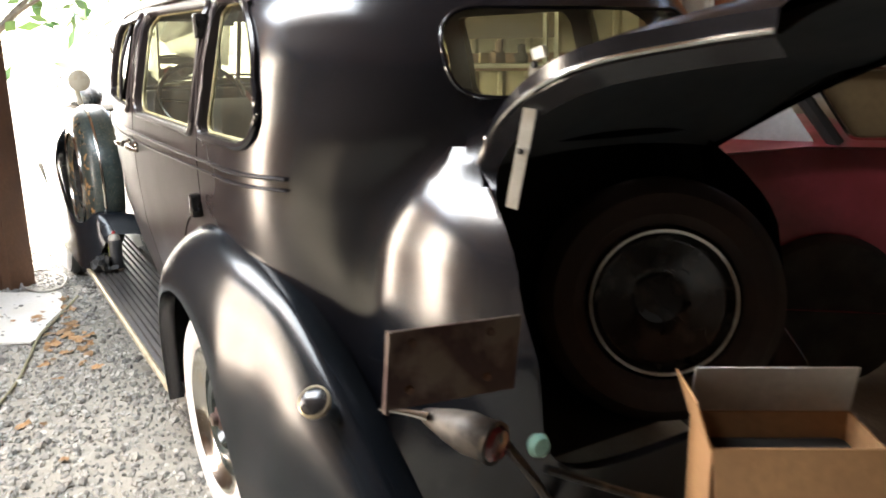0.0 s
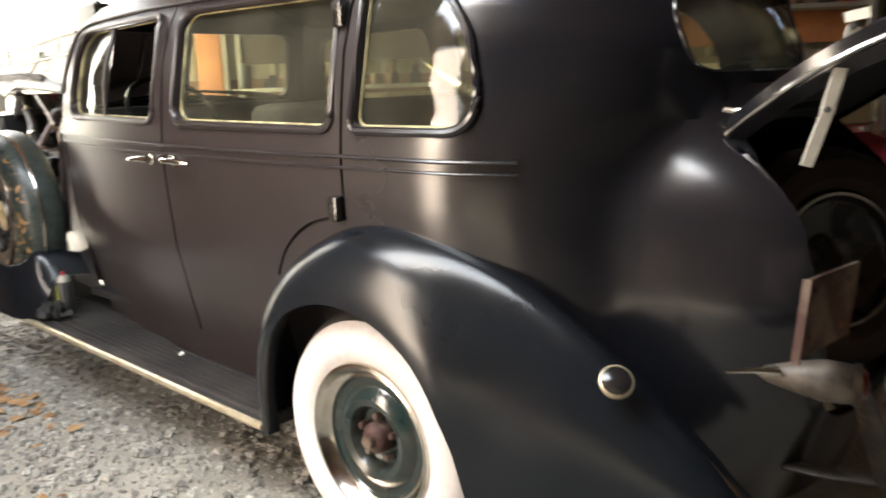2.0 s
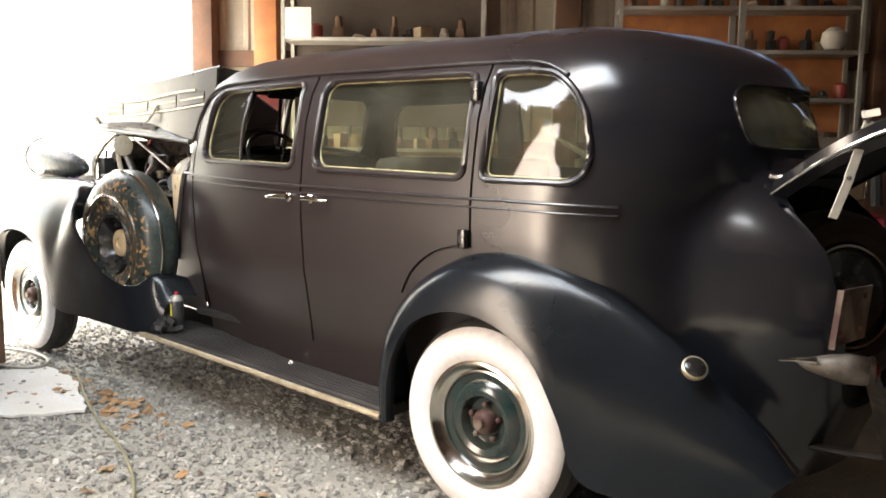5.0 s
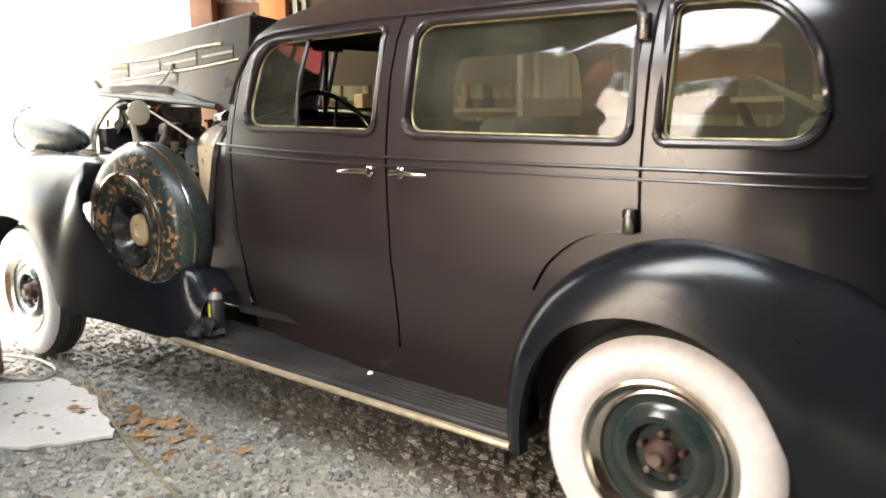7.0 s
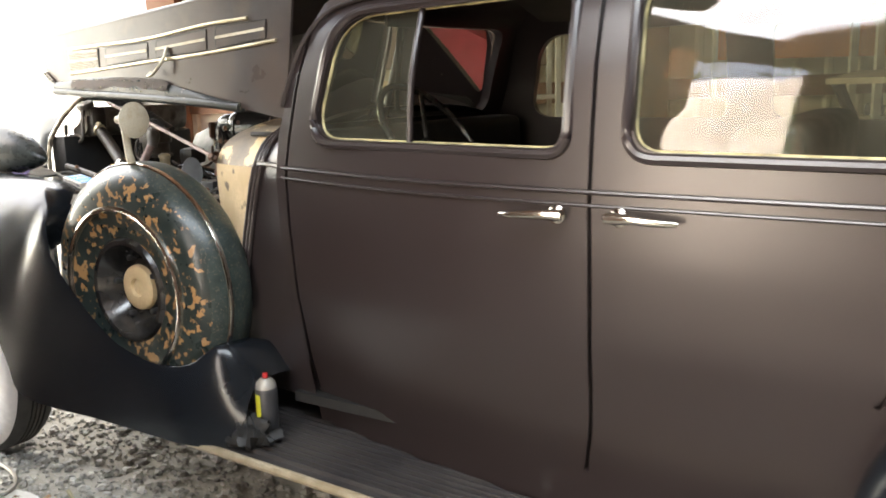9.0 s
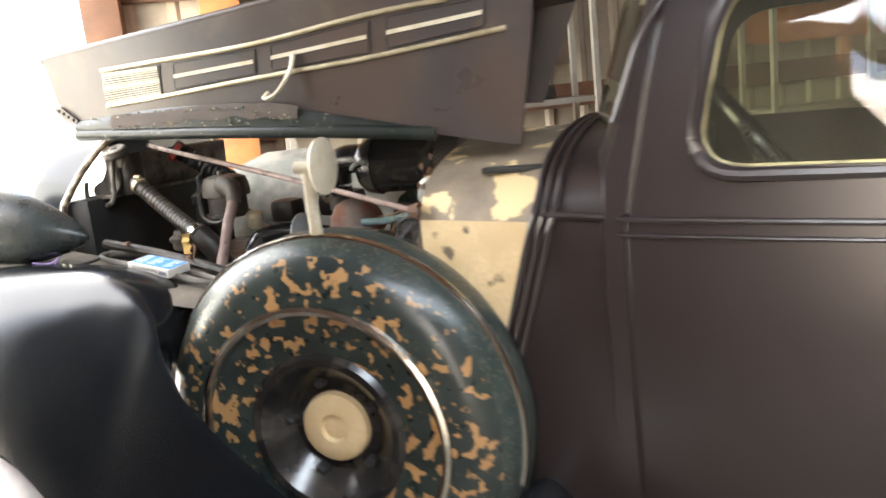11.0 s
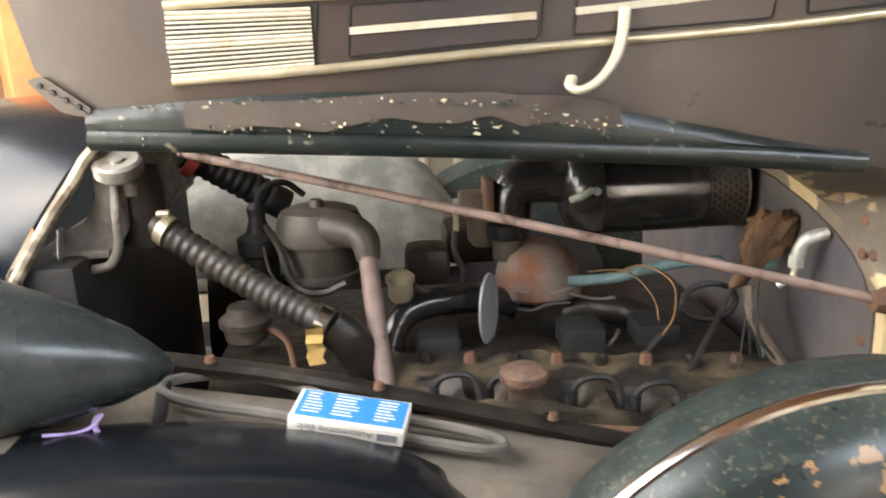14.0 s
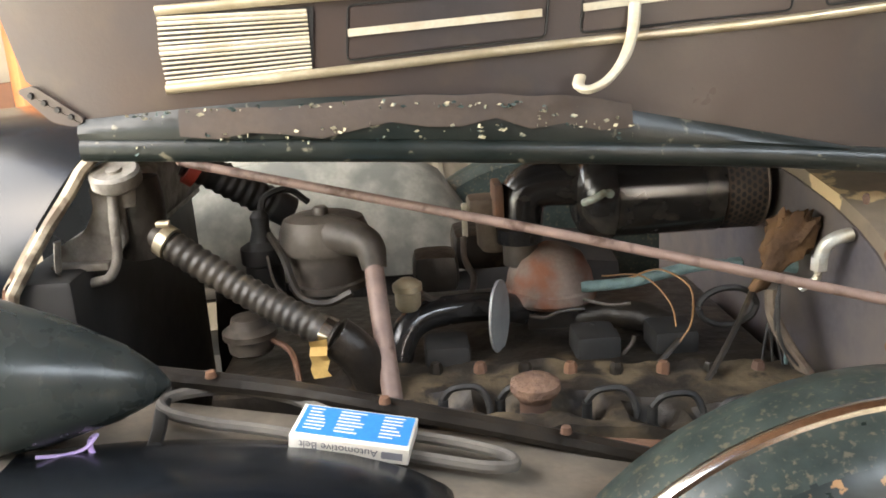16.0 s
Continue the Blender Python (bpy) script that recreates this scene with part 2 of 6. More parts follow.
def grid_bm(rows, closed_u=False, closed_v=False, cap=False):
    """A skin over rows of points of equal length."""
    bm = bmesh.new()
    vs = [[bm.verts.new(p) for p in r] for r in rows]
    nu, nv = len(rows), len(rows[0])
    for i in range(nu if closed_u else nu - 1):
        for j in range(nv if closed_v else nv - 1):
            q = [vs[i][j], vs[(i + 1) % nu][j], vs[(i + 1) % nu][(j + 1) % nv], vs[i][(j + 1) % nv]]
            try:
                bm.faces.new(q)
            except ValueError:
                pass
    if cap:
        for r in (vs[0], vs[-1]):
            try:
                bm.faces.new(r)
            except ValueError:
                pass
    return bm


def spline(points, n):
    """n + 1 points of a smooth curve through the given ones."""
    p = [Vector(q) for q in points]
    if len(p) == 2:
        return [p[0].lerp(p[1], i / n) for i in range(n + 1)]
    p = [p[0] * 2 - p[1]] + p + [p[-1] * 2 - p[-2]]
    out = []
    seg = len(p) - 3
    for i in range(n + 1):
        s = min(i / n * seg, seg - 1e-6)
        k = int(s)
        t = s - k
        a, b, c, d = p[k:k + 4]
        out.append(0.5 * ((2 * b) + (c - a) * t + (2 * a - 5 * b + 4 * c - d) * t * t + (3 * b - a - 3 * c + d) * t ** 3))
    return out


def tube_bm(points, r, n=10, smooth=24, closed=False, ratio=1.0, up=(0, 0, 1)):
    """A tube along points; r is one radius or one for each end."""
    pts = [Vector(p) for p in points] if closed or not smooth else spline(points, smooth)
    rr = r if isinstance(r, (tuple, list)) else (r, r)
    rows = []
    m = len(pts)
    for i, p in enumerate(pts):
        a = pts[(i - 1) % m] if closed else pts[max(i - 1, 0)]
        c = pts[(i + 1) % m] if closed else pts[min(i + 1, m - 1)]
        t = (c - a).normalized()
        side = t.cross(Vector(up))
        if side.length < 1e-3:
            side = t.cross(Vector((1, 0.2, 0)))
        side.normalize()
        top = side.cross(t)
        k = i / max(m - 1, 1)
        rad = rr[0] + (rr[1] - rr[0]) * k
        rows.append([p + side * (math.cos(2 * math.pi * j / n) * rad) + top * (math.sin(2 * math.pi * j / n) * rad * ratio) for j in range(n)])
    return grid_bm(rows, closed_u=closed, closed_v=True, cap=not closed)


def box_bm(x0, x1, y0, y1, z0, z1, bevel=0.0, seg=2):
    bm = bmesh.new()
    bmesh.ops.create_cube(bm, size=1)
    for v in bm.verts:
        v.co = Vector(((x0 + x1) / 2 + v.co.x * (x1 - x0), (y0 + y1) / 2 + v.co.y * (y1 - y0), (z0 + z1) / 2 + v.co.z * (z1 - z0)))
    if bevel:
        bmesh.ops.bevel(bm, geom=bm.edges[:], offset=bevel, segments=seg, affect="EDGES", profile=0.6)
    return bm


def lathe_bm(profile, n=40, axis="y", at=(0, 0, 0), close=False):
    """Turns (radius, height) points about an axis through a place."""
    rows = []
    for j in range(n):
        a = 2 * math.pi * j / n
        c, s = math.cos(a), math.sin(a)
        row = []
        for r, h in profile:
            p = {"y": (r * c, h, r * s), "z": (r * c, r * s, h), "x": (h, r * c, r * s)}[axis]
            row.append(Vector(p) + Vector(at))
        rows.append(row)
    bm = grid_bm(rows, closed_u=True, closed_v=close)
    bmesh.ops.remove_doubles(bm, verts=bm.verts, dist=1e-5)
    return bm


def extrude_outline(points, axis, lo, hi):
    """A prism over a closed outline of (a, b) points; axis 'y' takes (x, z), axis 'x' takes (y, z), axis 'z' takes (x, y)."""
    f = {"y": lambda a, b, h: (a, h, b), "x": lambda a, b, h: (h, a, b), "z": lambda a, b, h: (a, b, h)}[axis]
    return grid_bm([[f(a, b, lo) for a, b in points], [f(a, b, hi) for a, b in points]], closed_v=True, cap=True)


def rounded(corners, radii, n=6):
    """A closed outline with rounded corners."""
    out = []
    k = len(corners)
    for i, c in enumerate(corners):
        c = Vector(c)
        a, b = Vector(corners[i - 1]), Vector(corners[(i + 1) % k])
        r = radii[i] if isinstance(radii, (list, tuple)) else radii
        p, q = c + (a - c).normalized() * r, c + (b - c).normalized() * r
        for j in range(n + 1):
            t = j / n
            out.append(tuple(p * (1 - t) ** 2 + c * 2 * t * (1 - t) + q * t * t))
    return out


def join_bm(*bms):
    out = bmesh.new()
    for b in bms:
        me = bpy.data.meshes.new("piece")
        b.to_mesh(me)
        b.free()
        out.from_mesh(me)
        bpy.data.meshes.remove(me)
    return out


def carve(bm, cutters):
    """Cuts closed cutters out of a closed mesh."""
    def temp(b, name):
        bmesh.ops.recalc_face_normals(b, faces=b.faces)
        me = bpy.data.meshes.new(name)
        b.to_mesh(me)
        b.free()
        return new(name, me)
    ob = temp(bm, "blank")
    tools = [temp(c, "cutter") for c in cutters]
    for tl in tools:
        md = ob.modifiers.new("cut", "BOOLEAN")
        md.operation, md.solver, md.object, md.use_self = "DIFFERENCE", "EXACT", tl, True
    bpy.context.view_layer.update()
    me = bpy.data.meshes.new_from_object(ob.evaluated_get(bpy.context.evaluated_depsgraph_get()))
    out = bmesh.new()
    out.from_mesh(me)
    for o in [ob] + tools:
        d = o.data
        bpy.data.objects.remove(o)
        bpy.data.meshes.remove(d)
    bpy.data.meshes.remove(me)
    return out


def lerp_table(table, v):
    """Linear reading of a table of (key, value...) rows."""
    if v <= table[0][0]:
        return table[0][1:]
    for a, b in zip(table, table[1:]):
        if v <= b[0]:
            t = (v - a[0]) / (b[0] - a[0])
            return tuple(p + (q - p) * t for p, q in zip(a[1:], b[1:]))
    return table[-1][1:]

# ---------- barn and ground ----------
BM = Matrix.Translation(BO) @ Matrix.Rotation(radians(BARN), 4, "Z") @ Matrix.Diagonal((1, -1, 1, 1))


def ground_height(x, y):
    return 0.012 * noise.noise(Vector((x * 1.3, y * 1.3, 0))) + 0.006 * noise.noise(Vector((x * 6, y * 6, 3)))


GROUND = mat("gravel dust", (0.36, 0.335, 0.285), 0.95, 0.0, (0.25, 0.23, 0.195), 1.6, (0.35, 0.7), fine=(0.46, 0.43, 0.37), bump=0.9, bump_scale=55)
rows = []
xs = [-400, -120, -40, -15, -8] + [-6 + 0.1 * i for i in range(100)] + [5, 8, 15, 40, 120, 400]
ys = [-400, -120, -40, -12, -6] + [-3.4 + 0.1 * i for i in range(76)] + [5, 7, 12, 40, 120, 400]
for x in xs:
    rows.append([(x, y, ground_height(x, y) if abs(x) < 7 and abs(y) < 6 else 0) for y in ys])
ground = part("ground", grid_bm(rows), GROUND)
tagged(ground, "grey gravel and dust floor of an open barn", "ground", kind="structure")


def siding(u0, u1, z0, z1, n, step=0.23):
    """Ribbed steel sheet along the barn's length."""
    pts = []
    u = u0
    while u < u1:
        for du, dn in ((0, 0), (0.02, 0.02), (0.05, 0.02), (0.07, 0), (0.14, 0.004)):
            if u + du < u1:
                pts.append((u + du, n + dn))
        u += step
    pts.append((u1, n))
    outline = pts + [(u1, n - 0.03), (u0, n - 0.03)]
    return extrude_outline(outline, "z", z0, z1)


back = thing("wall_back", "beige ribbed steel barn wall on brown timber framing", "wall", kind="structure")
part("siding", siding(-0.50, 10.5, 0.0, 3.2, -0.12), SIDING, back, m=BM, smooth=False)
for z in (0.5, 1.25, 2.02, 2.75):
    part("girt", box_bm(-0.50, 10.5, -0.095, -0.05, z, z + 0.14, 0.004), BROWNWOOD, back, m=BM)
for u in (0.0, 2.6, 5.2, 7.8):
    part("post", box_bm(u - 0.1, u + 0.1, -0.045, 0.11, 0, 3.2, 0.006), ORANGEWOOD if u == 0 else BROWNWOOD, back, m=BM)
part("jamb", box_bm(-0.66, -0.48, -0.12, 0.10, 0, 3.2, 0.006), BROWNWOOD, back, m=BM)
FARWOOD = mat("dark brown plywood", (0.08, 0.055, 0.04), 0.75, 0.0, (0.055, 0.04, 0.028), 3, bump=0.05)
wall_end = thing("wall_end", "timber header over the open end of a barn", "wall", kind="structure")
part("header", box_bm(-1.0, -0.85, -0.15, 9.2, 2.95, 3.3), BROWNWOOD, wall_end, m=BM)
part("post", box_bm(-1.0, -0.82, 5.55, 5.70, 0, 2.95, 0.006), ORANGEWOOD, wall_end, m=BM)
part("post", box_bm(-1.0, -0.82, 2.66, 2.84, 0, 2.95, 0.006), BROWNWOOD, wall_end, m=BM)
part("boarding", box_bm(-0.95, -0.9, 2.84, 5.55, 0, 2.95), BROWNWOOD, wall_end, m=BM)
part("boarding", box_bm(-0.95, -0.9, 6.75, 9.2, 0, 2.95), BROWNWOOD, wall_end, m=BM)
part("wall_front", box_bm(-1.0, 10.6, 9.1, 9.2, 0, 3.3), FARWOOD, m=BM).update_tag()
tagged(bpy.data.objects["wall_front"], "dark timber barn wall", "wall", kind="structure")
part("wall_far", box_bm(10.5, 10.6, -0.15, 9.2, 0, 3.3), FARWOOD, m=BM)
tagged(bpy.data.objects["wall_far"], "dark timber barn end wall", "wall", kind="structure")
roof = part("ceiling", join_bm(box_bm(-1.1, 10.7, -0.2, 4.9, 3.3, 3.4), box_bm(-1.1, 10.7, 6.0, 9.3, 3.3, 3.4), box_bm(2.2, 10.7, 4.9, 6.0, 3.3, 3.4)), BROWNWOOD, m=BM)
tagged(roof, "dark timber barn roof deck with a skylight strip", "ceiling", kind="structure")
# unseen board fence, added so that the car's doors reflect something warm
FENCEWOOD = mat("sunlit orange brown boards", (0.42, 0.20, 0.09), 0.75, 0.0, (0.30, 0.13, 0.06), 4, bump=0.1, island=0.15)
fence = thing("board_fence", "unseen orange brown upright board fence added outside the barn for warm reflections", "fence")
for k in range(22):
    part("board", box_bm(-3.2, -3.17, 4.4 + 0.19 * k, 4.58 + 0.19 * k, 0, 1.15 + random.uniform(-0.03, 0.03)), FENCEWOOD, fence, m=BM, smooth=False)
for z in (0.3, 0.95):
    part("rail", box_bm(-3.165, -3.12, 4.4, 8.6, z, z + 0.09), FENCEWOOD, fence, m=BM)
WHITEPAINT = mat("white painted timber", (0.8, 0.78, 0.72), 0.6, 0.0, (0.7, 0.67, 0.6), 4)
wpost = part("white_post", box_bm(-1.6, -1.42, 6.25, 6.55, 0, 2.6, 0.01), WHITEPAINT, m=BM)
tagged(wpost, "white painted timber post outside the barn", "post")
LEAF = mat("sunlit leaves", (0.10, 0.17, 0.035), 0.6, 0.0, (0.05, 0.10, 0.02), 3, island=0.35)
BARK = mat("tree bark", (0.12, 0.09, 0.06), 0.9, 0.0, (0.07, 0.05, 0.035), 8, bump=0.4)


def tree(x, y, h, r, seed):
    rnd = random.Random(seed)
    t = thing("tree", "leafy green broadleaf tree beyond the barn", "tree", "trees beyond the barn", at=(x, y, 0))
    limbs = [tube_bm([(0, 0, 0), (0.08, 0.05, h * 0.3), (-0.05, 0.1, h * 0.75)], (0.2, 0.05), 9, 10)]
    centres = []
    for k in range(9):
        a, zz = rnd.uniform(0, 6.28), rnd.uniform(0.3, 0.7) * h
        e = Vector((math.cos(a) * r * rnd.uniform(0.5, 0.9), math.sin(a) * r * rnd.uniform(0.5, 0.9), zz + rnd.uniform(0.3, 1.2)))
        limbs.append(tube_bm([(0, 0.03, zz * 0.8), e * 0.5 + Vector((0, 0, zz * 0.45)), e], (0.07, 0.015), 6, 6))
        centres += [e, e * 0.7 + Vector((0, 0, 0.35 * h))]
    part("trunk", join_bm(*limbs), BARK, t)
    crown = bmesh.new()
    for k in range(1500):
        c = rnd.choice(centres)
        p = c + Vector((rnd.gauss(0, 0.33), rnd.gauss(0, 0.33), rnd.gauss(0, 0.28))) * r * 0.7
        s = rnd.uniform(0.10, 0.24)
        ax = Vector((rnd.gauss(0, 1), rnd.gauss(0, 1), rnd.gauss(0, 1))).normalized()
        bx = ax.cross(Vector((rnd.gauss(0, 1), rnd.gauss(0, 1), 1))).normalized()
        crown.faces.new([crown.verts.new(q) for q in (p - ax * s, p + bx * s * 0.45, p + ax * s, p - bx * s * 0.45)])
    part("crown", crown, LEAF, t, smooth=False)


for i, (u, n, h, r) in enumerate(((-9, -3.5, 6.5, 2.6), (-13, 0.5, 8, 3.2), (-11, 5, 6, 2.6), (-9, 9.5, 6.5, 2.8), (-14, 12, 8, 3.2), (-7, 14, 6, 2.6), (-15, -6, 8, 3.0))):
    p = barn(u, n)
    tree(p.x, p.y, h, r, 11 + i)

# ---------- the old sedan: nose towards -x, near side towards -y ----------
YC = 0.80
car = thing("sedan", "weathered black vintage sedan with open bonnet and open trunk", "car")

# height, half width, front end, tail end
SLICES = [
    (0.28, 0.620, -1.96, 0.98), (0.44, 0.650, -1.96, 0.95), (0.60, 0.700, -1.96, 0.88), (0.80, 0.745, -1.96, 0.81), (1.00, 0.762, -1.96, 0.78),
    (1.13, 0.765, -1.96, 0.785), (1.25, 0.755, -1.95, 0.82), (1.40, 0.735, -1.90, 0.82), (1.52, 0.700, -1.86, 0.77),
    (1.60, 0.655, -1.82, 0.70), (1.66, 0.590, -1.75, 0.61), (1.71, 0.490, -1.62, 0.47), (1.75, 0.350, -1.38, 0.27),
    (1.775, 0.190, -1.02, -0.03), (1.785, 0.030, -0.6, -0.3)]
X0 = 0.15


def half_width(x, z):
    w, xf, xr = lerp_table(SLICES, z)
    x0 = min(X0, xr - 0.25)
    if x > x0:
        return w * max(1 - min((x - x0) / (xr - x0), 1) ** 2.3, 0) ** 0.6
    if x < -0.9:
        return w - 0.105 * min((-0.9 - x) / 1.05, 1) ** 2 * min(w / 0.6, 1)
    return w


def side(x, z, out=0.0):
    """A place on the near side's skin."""
    return Vector((x, YC - half_width(x, z) - out, z))


# trunk bulge: height, half width, tail end
HUMP = [(0.28, 0.50, 0.97), (0.42, 0.52, 1.04), (0.60, 0.535, 1.11), (0.80, 0.54, 1.15), (1.00, 0.52, 1.12), (1.08, 0.49, 1.06), (1.15, 0.45, 0.98), (1.20, 0.40, 0.915), (1.245, 0.33, 0.86), (1.285, 0.22, 0.80), (1.31, 0.05, 0.72), (1.32, 0.001, 0.6)]


def tail_radius(a, z, w, depth, x0):
    """The tail's reach from the middle at an angle, body and trunk bulge blended."""
    def reach(inside):
        lo, hi = 0.0, 1.6
        for _ in range(30):
            mid = (lo + hi) / 2
            lo, hi = (mid, hi) if inside(mid * math.cos(a), mid * math.sin(a)) else (lo, mid)
        return lo
    rb = reach(lambda x, y: (x / depth) ** 2.3 + (y / w) ** (1 / 0.6) < 1)
    if z >= 1.32:
        return rb
    hw, xr = lerp_table(HUMP, z)
    rh = reach(lambda x, y: y < hw and (max(x + x0 - 0.40, 0) / (xr - 0.40)) ** 3.2 + (y / hw) ** 3.4 < 1 if x + x0 > 0.40 else y < hw)
    return (rb ** 26 + rh ** 26) ** (1 / 26)


def slice_ring(z):
    w, xf, xr = lerp_table(SLICES, z)
    x0 = min(X0, xr - 0.25)
    near = []
    for i in range(40):
        near.append((xf + (x0 - xf) * i / 40, None))
    pts = [Vector((x, YC - half_width(x, z), z)) for x, _ in near]
    for i in range(61):
        a = math.pi / 2 * (1 - i / 60)
        r = tail_radius(a, z, w, xr - x0, x0)
        pts.append(Vector((x0 + r * math.cos(a), YC - r * math.sin(a), z)))
    far = [Vector((p.x, 2 * YC - p.y, p.z)) for p in reversed(pts[:-1])]
    wf = half_width(xf, z)
    front = [Vector((xf - 0.10 * (1 - (k / 6 * 2 - 1) ** 2) * min(w / 0.6, 1), YC + wf - 2 * wf * k / 6, z)) for k in range(1, 6)]
    return pts + far + front


def body_shell():
    levels = [0.28, 0.34, 0.39] + [0.44 + (1.60 - 0.44) * i / 30 for i in range(31)] + [1.63, 1.66, 1.685, 1.71, 1.73, 1.75, 1.7625, 1.775, 1.785]
    return thick_shell([slice_ring(z) for z in levels], 0.03)


def thick_shell(outer, thick):
    """A closed skin of some thickness over rings from the lowest to the top."""
    bm = grid_bm(outer, closed_v=True)
    bm.faces.new([v for v in bm.verts if abs(v.co.z - outer[-1][0].z) < 1e-6])
    bmesh.ops.recalc_face_normals(bm, faces=bm.faces)
    bm.normal_update()
    skin = {v: v.co - v.normal * thick for v in bm.verts}
    vs = list(bm.verts)
    fs = [list(f.verts) for f in bm.faces]
    inner = {v: bm.verts.new(skin[v]) for v in vs}
    for f in fs:
        bm.faces.new([inner[v] for v in reversed(f)])
    low = [v for v in vs if abs(v.co.z - outer[0][0].z) < 1e-6]
    for i in range(len(low)):
        a, b = low[i], low[(i + 1) % len(low)]
        bm.faces.new([a, b, inner[b], inner[a]])
    return bm


W_FRONT = rounded([(-1.80, 1.245), (-1.05, 1.232), (-1.05, 1.565), (-1.73, 1.555)], [0.09, 0.05, 0.05, 0.11])
W_REAR = rounded([(-0.895, 1.228), (-0.135, 1.215), (-0.135, 1.56), (-0.895, 1.565)], [0.06, 0.05, 0.05, 0.06])
W_QUARTER = rounded([(-0.035, 1.215), (0.335, 1.212), (0.345, 1.37), (0.215, 1.56), (-0.035, 1.56)], [0.03, 0.085, 0.10, 0.125, 0.03], 9)
W_BACK = rounded([(YC - 0.40, 1.32), (YC + 0.40, 1.32), (YC + 0.40, 1.525), (YC - 0.40, 1.525)], 0.10)
W_WIND = rounded([(YC - 0.54, 1.27), (YC + 0.54, 1.27), (YC + 0.50, 1.58), (YC - 0.50, 1.58)], 0.07)
TRUNK = rounded([(YC - 0.36, 0.52), (YC + 0.36, 0.52), (YC + 0.43, 1.0), (YC + 0.36, 1.225), (YC - 0.36, 1.225), (YC - 0.43, 1.0)], [0.12, 0.12, 0.15, 0.15, 0.15, 0.15])


def groove(path, width=0.010, depth=0.024):
    """A closed cutter along a path of (x, z) on the near side."""
    pts = spline([(x, 0, z) for x, z in path], 24)
    rows = []
    for i, p in enumerate(pts):
        t = (pts[min(i + 1, 24)] - pts[max(i - 1, 0)]).normalized()
        w = Vector((-t.z, 0, t.x)) * width / 2
        c = side(p.x, p.z)
        i_, o_ = Vector((0, depth, 0)), Vector((0, -0.03, 0))
        rows.append([c + w + o_, c - w + o_, c - w + i_, c + w + i_])
    return grid_bm(rows, closed_v=True, cap=True)


GAPS = [[(-1.03, 0.46), (-1.0, 0.62), (-0.985, 0.9), (-0.982, 1.2), (-0.98, 1.60)],
        [(-0.43, 0.76), (-0.36, 0.86), (-0.25, 0.935), (-0.10, 0.975)],
        [(-0.088, 0.965), (-0.085, 1.2), (-0.08, 1.60)],
        [(-1.93, 0.48), (-1.92, 0.8), (-1.915, 1.17)],
        [(-1.915, 1.165), (-1.88, 1.35), (-1.84, 1.53)]]
cuts = [extrude_outline(o, "y", -0.6, 2.2) for o in (W_FRONT, W_REAR, W_QUARTER)]
cuts += [extrude_outline(W_BACK, "x", 0.45, 1.4), extrude_outline(TRUNK, "x", 0.55, 1.6)]
cuts = [join_bm(*cuts), join_bm(*[groove(g) for g in GAPS]), extrude_outline(W_WIND, "x", -2.3, -1.6)]
part("body", carve(body_shell(), cuts), PAINT, car)


def trim_ring(outline, out, r, name, material, n=8, grow=0.0, parent=car):
    cx = sum(p[0] for p in outline) / len(outline)
    cz = sum(p[1] for p in outline) / len(outline)
    pts = [side(x + math.copysign(grow, x - cx), z + math.copysign(grow, z - cz), out) for x, z in outline]
    return part(name, tube_bm(pts, r, n, closed=True), material, parent)


def pane(outline, name, material, inset, parent=car):
    rows = []
    cx = sum(p[0] for p in outline) / len(outline)
    cz = sum(p[1] for p in outline) / len(outline)
    for k in (0.0, 0.5, 1.0):
        rows.append([side(cx + (x - cx) * k, cz + (z - cz) * k, -inset) for x, z in outline])
    bm = grid_bm(rows, closed_v=True)
    bmesh.ops.remove_doubles(bm, verts=bm.verts, dist=1e-5)
    ob = part(name, bm, material, parent)
    ob.visible_shadow = False
    return ob


for o in (W_FRONT, W_REAR, W_QUARTER):
    trim_ring(o, 0.002, 0.012, "window_frame", PAINT, grow=0.012)
    trim_ring(o, -0.022, 0.006, "window_seal", SEAL, grow=-0.002)
VENT = rounded([(-1.80, 1.245), (-1.475, 1.24), (-1.475, 1.56), (-1.73, 1.555)], [0.09, 0.01, 0.01, 0.11])
pane(VENT, "vent_window", GLASS, 0.026)
part("vent_bar", tube_bm([side(-1.47, 1.24, -0.02), side(-1.47, 1.40, -0.02), side(-1.47, 1.56, -0.02)], 0.008), PAINT, car)
pane(W_REAR, "rear_door_window", GLASS, 0.026)
pane(W_QUARTER, "quarter_window", GLASS, 0.026)
for o, nm in ((W_FRONT, "far_front_window"), (W_REAR, "far_rear_window"), (W_QUARTER, "far_quarter_window")):
    ob = pane(o, nm, BACKGLASS, 0.026)
    for v in ob.data.vertices:
        v.co.y = 2 * YC - v.co.y
# back and front glass
xb = lambda y, z: X0 + (lerp_table(SLICES, z)[2] - X0) * (1 - min(abs(y - YC) / lerp_table(SLICES, z)[0], 1) ** (1 / 0.6)) ** (1 / 2.3)
rows = [[(xb(YC + (y - YC) * k, 1.42 + (z - 1.42) * k) - 0.02, YC + (y - YC) * k, 1.42 + (z - 1.42) * k) for y, z in W_BACK] for k in (0.02, 0.35, 0.7, 1.0)]
ob = part("back_window", grid_bm(rows, closed_v=True), BACKGLASS, car)
ob.visible_shadow = False
part("back_window_seal", tube_bm([(xb(y, z) + 0.002, y, z) for y, z in W_BACK], 0.006, 8, closed=True), PAINT, car)
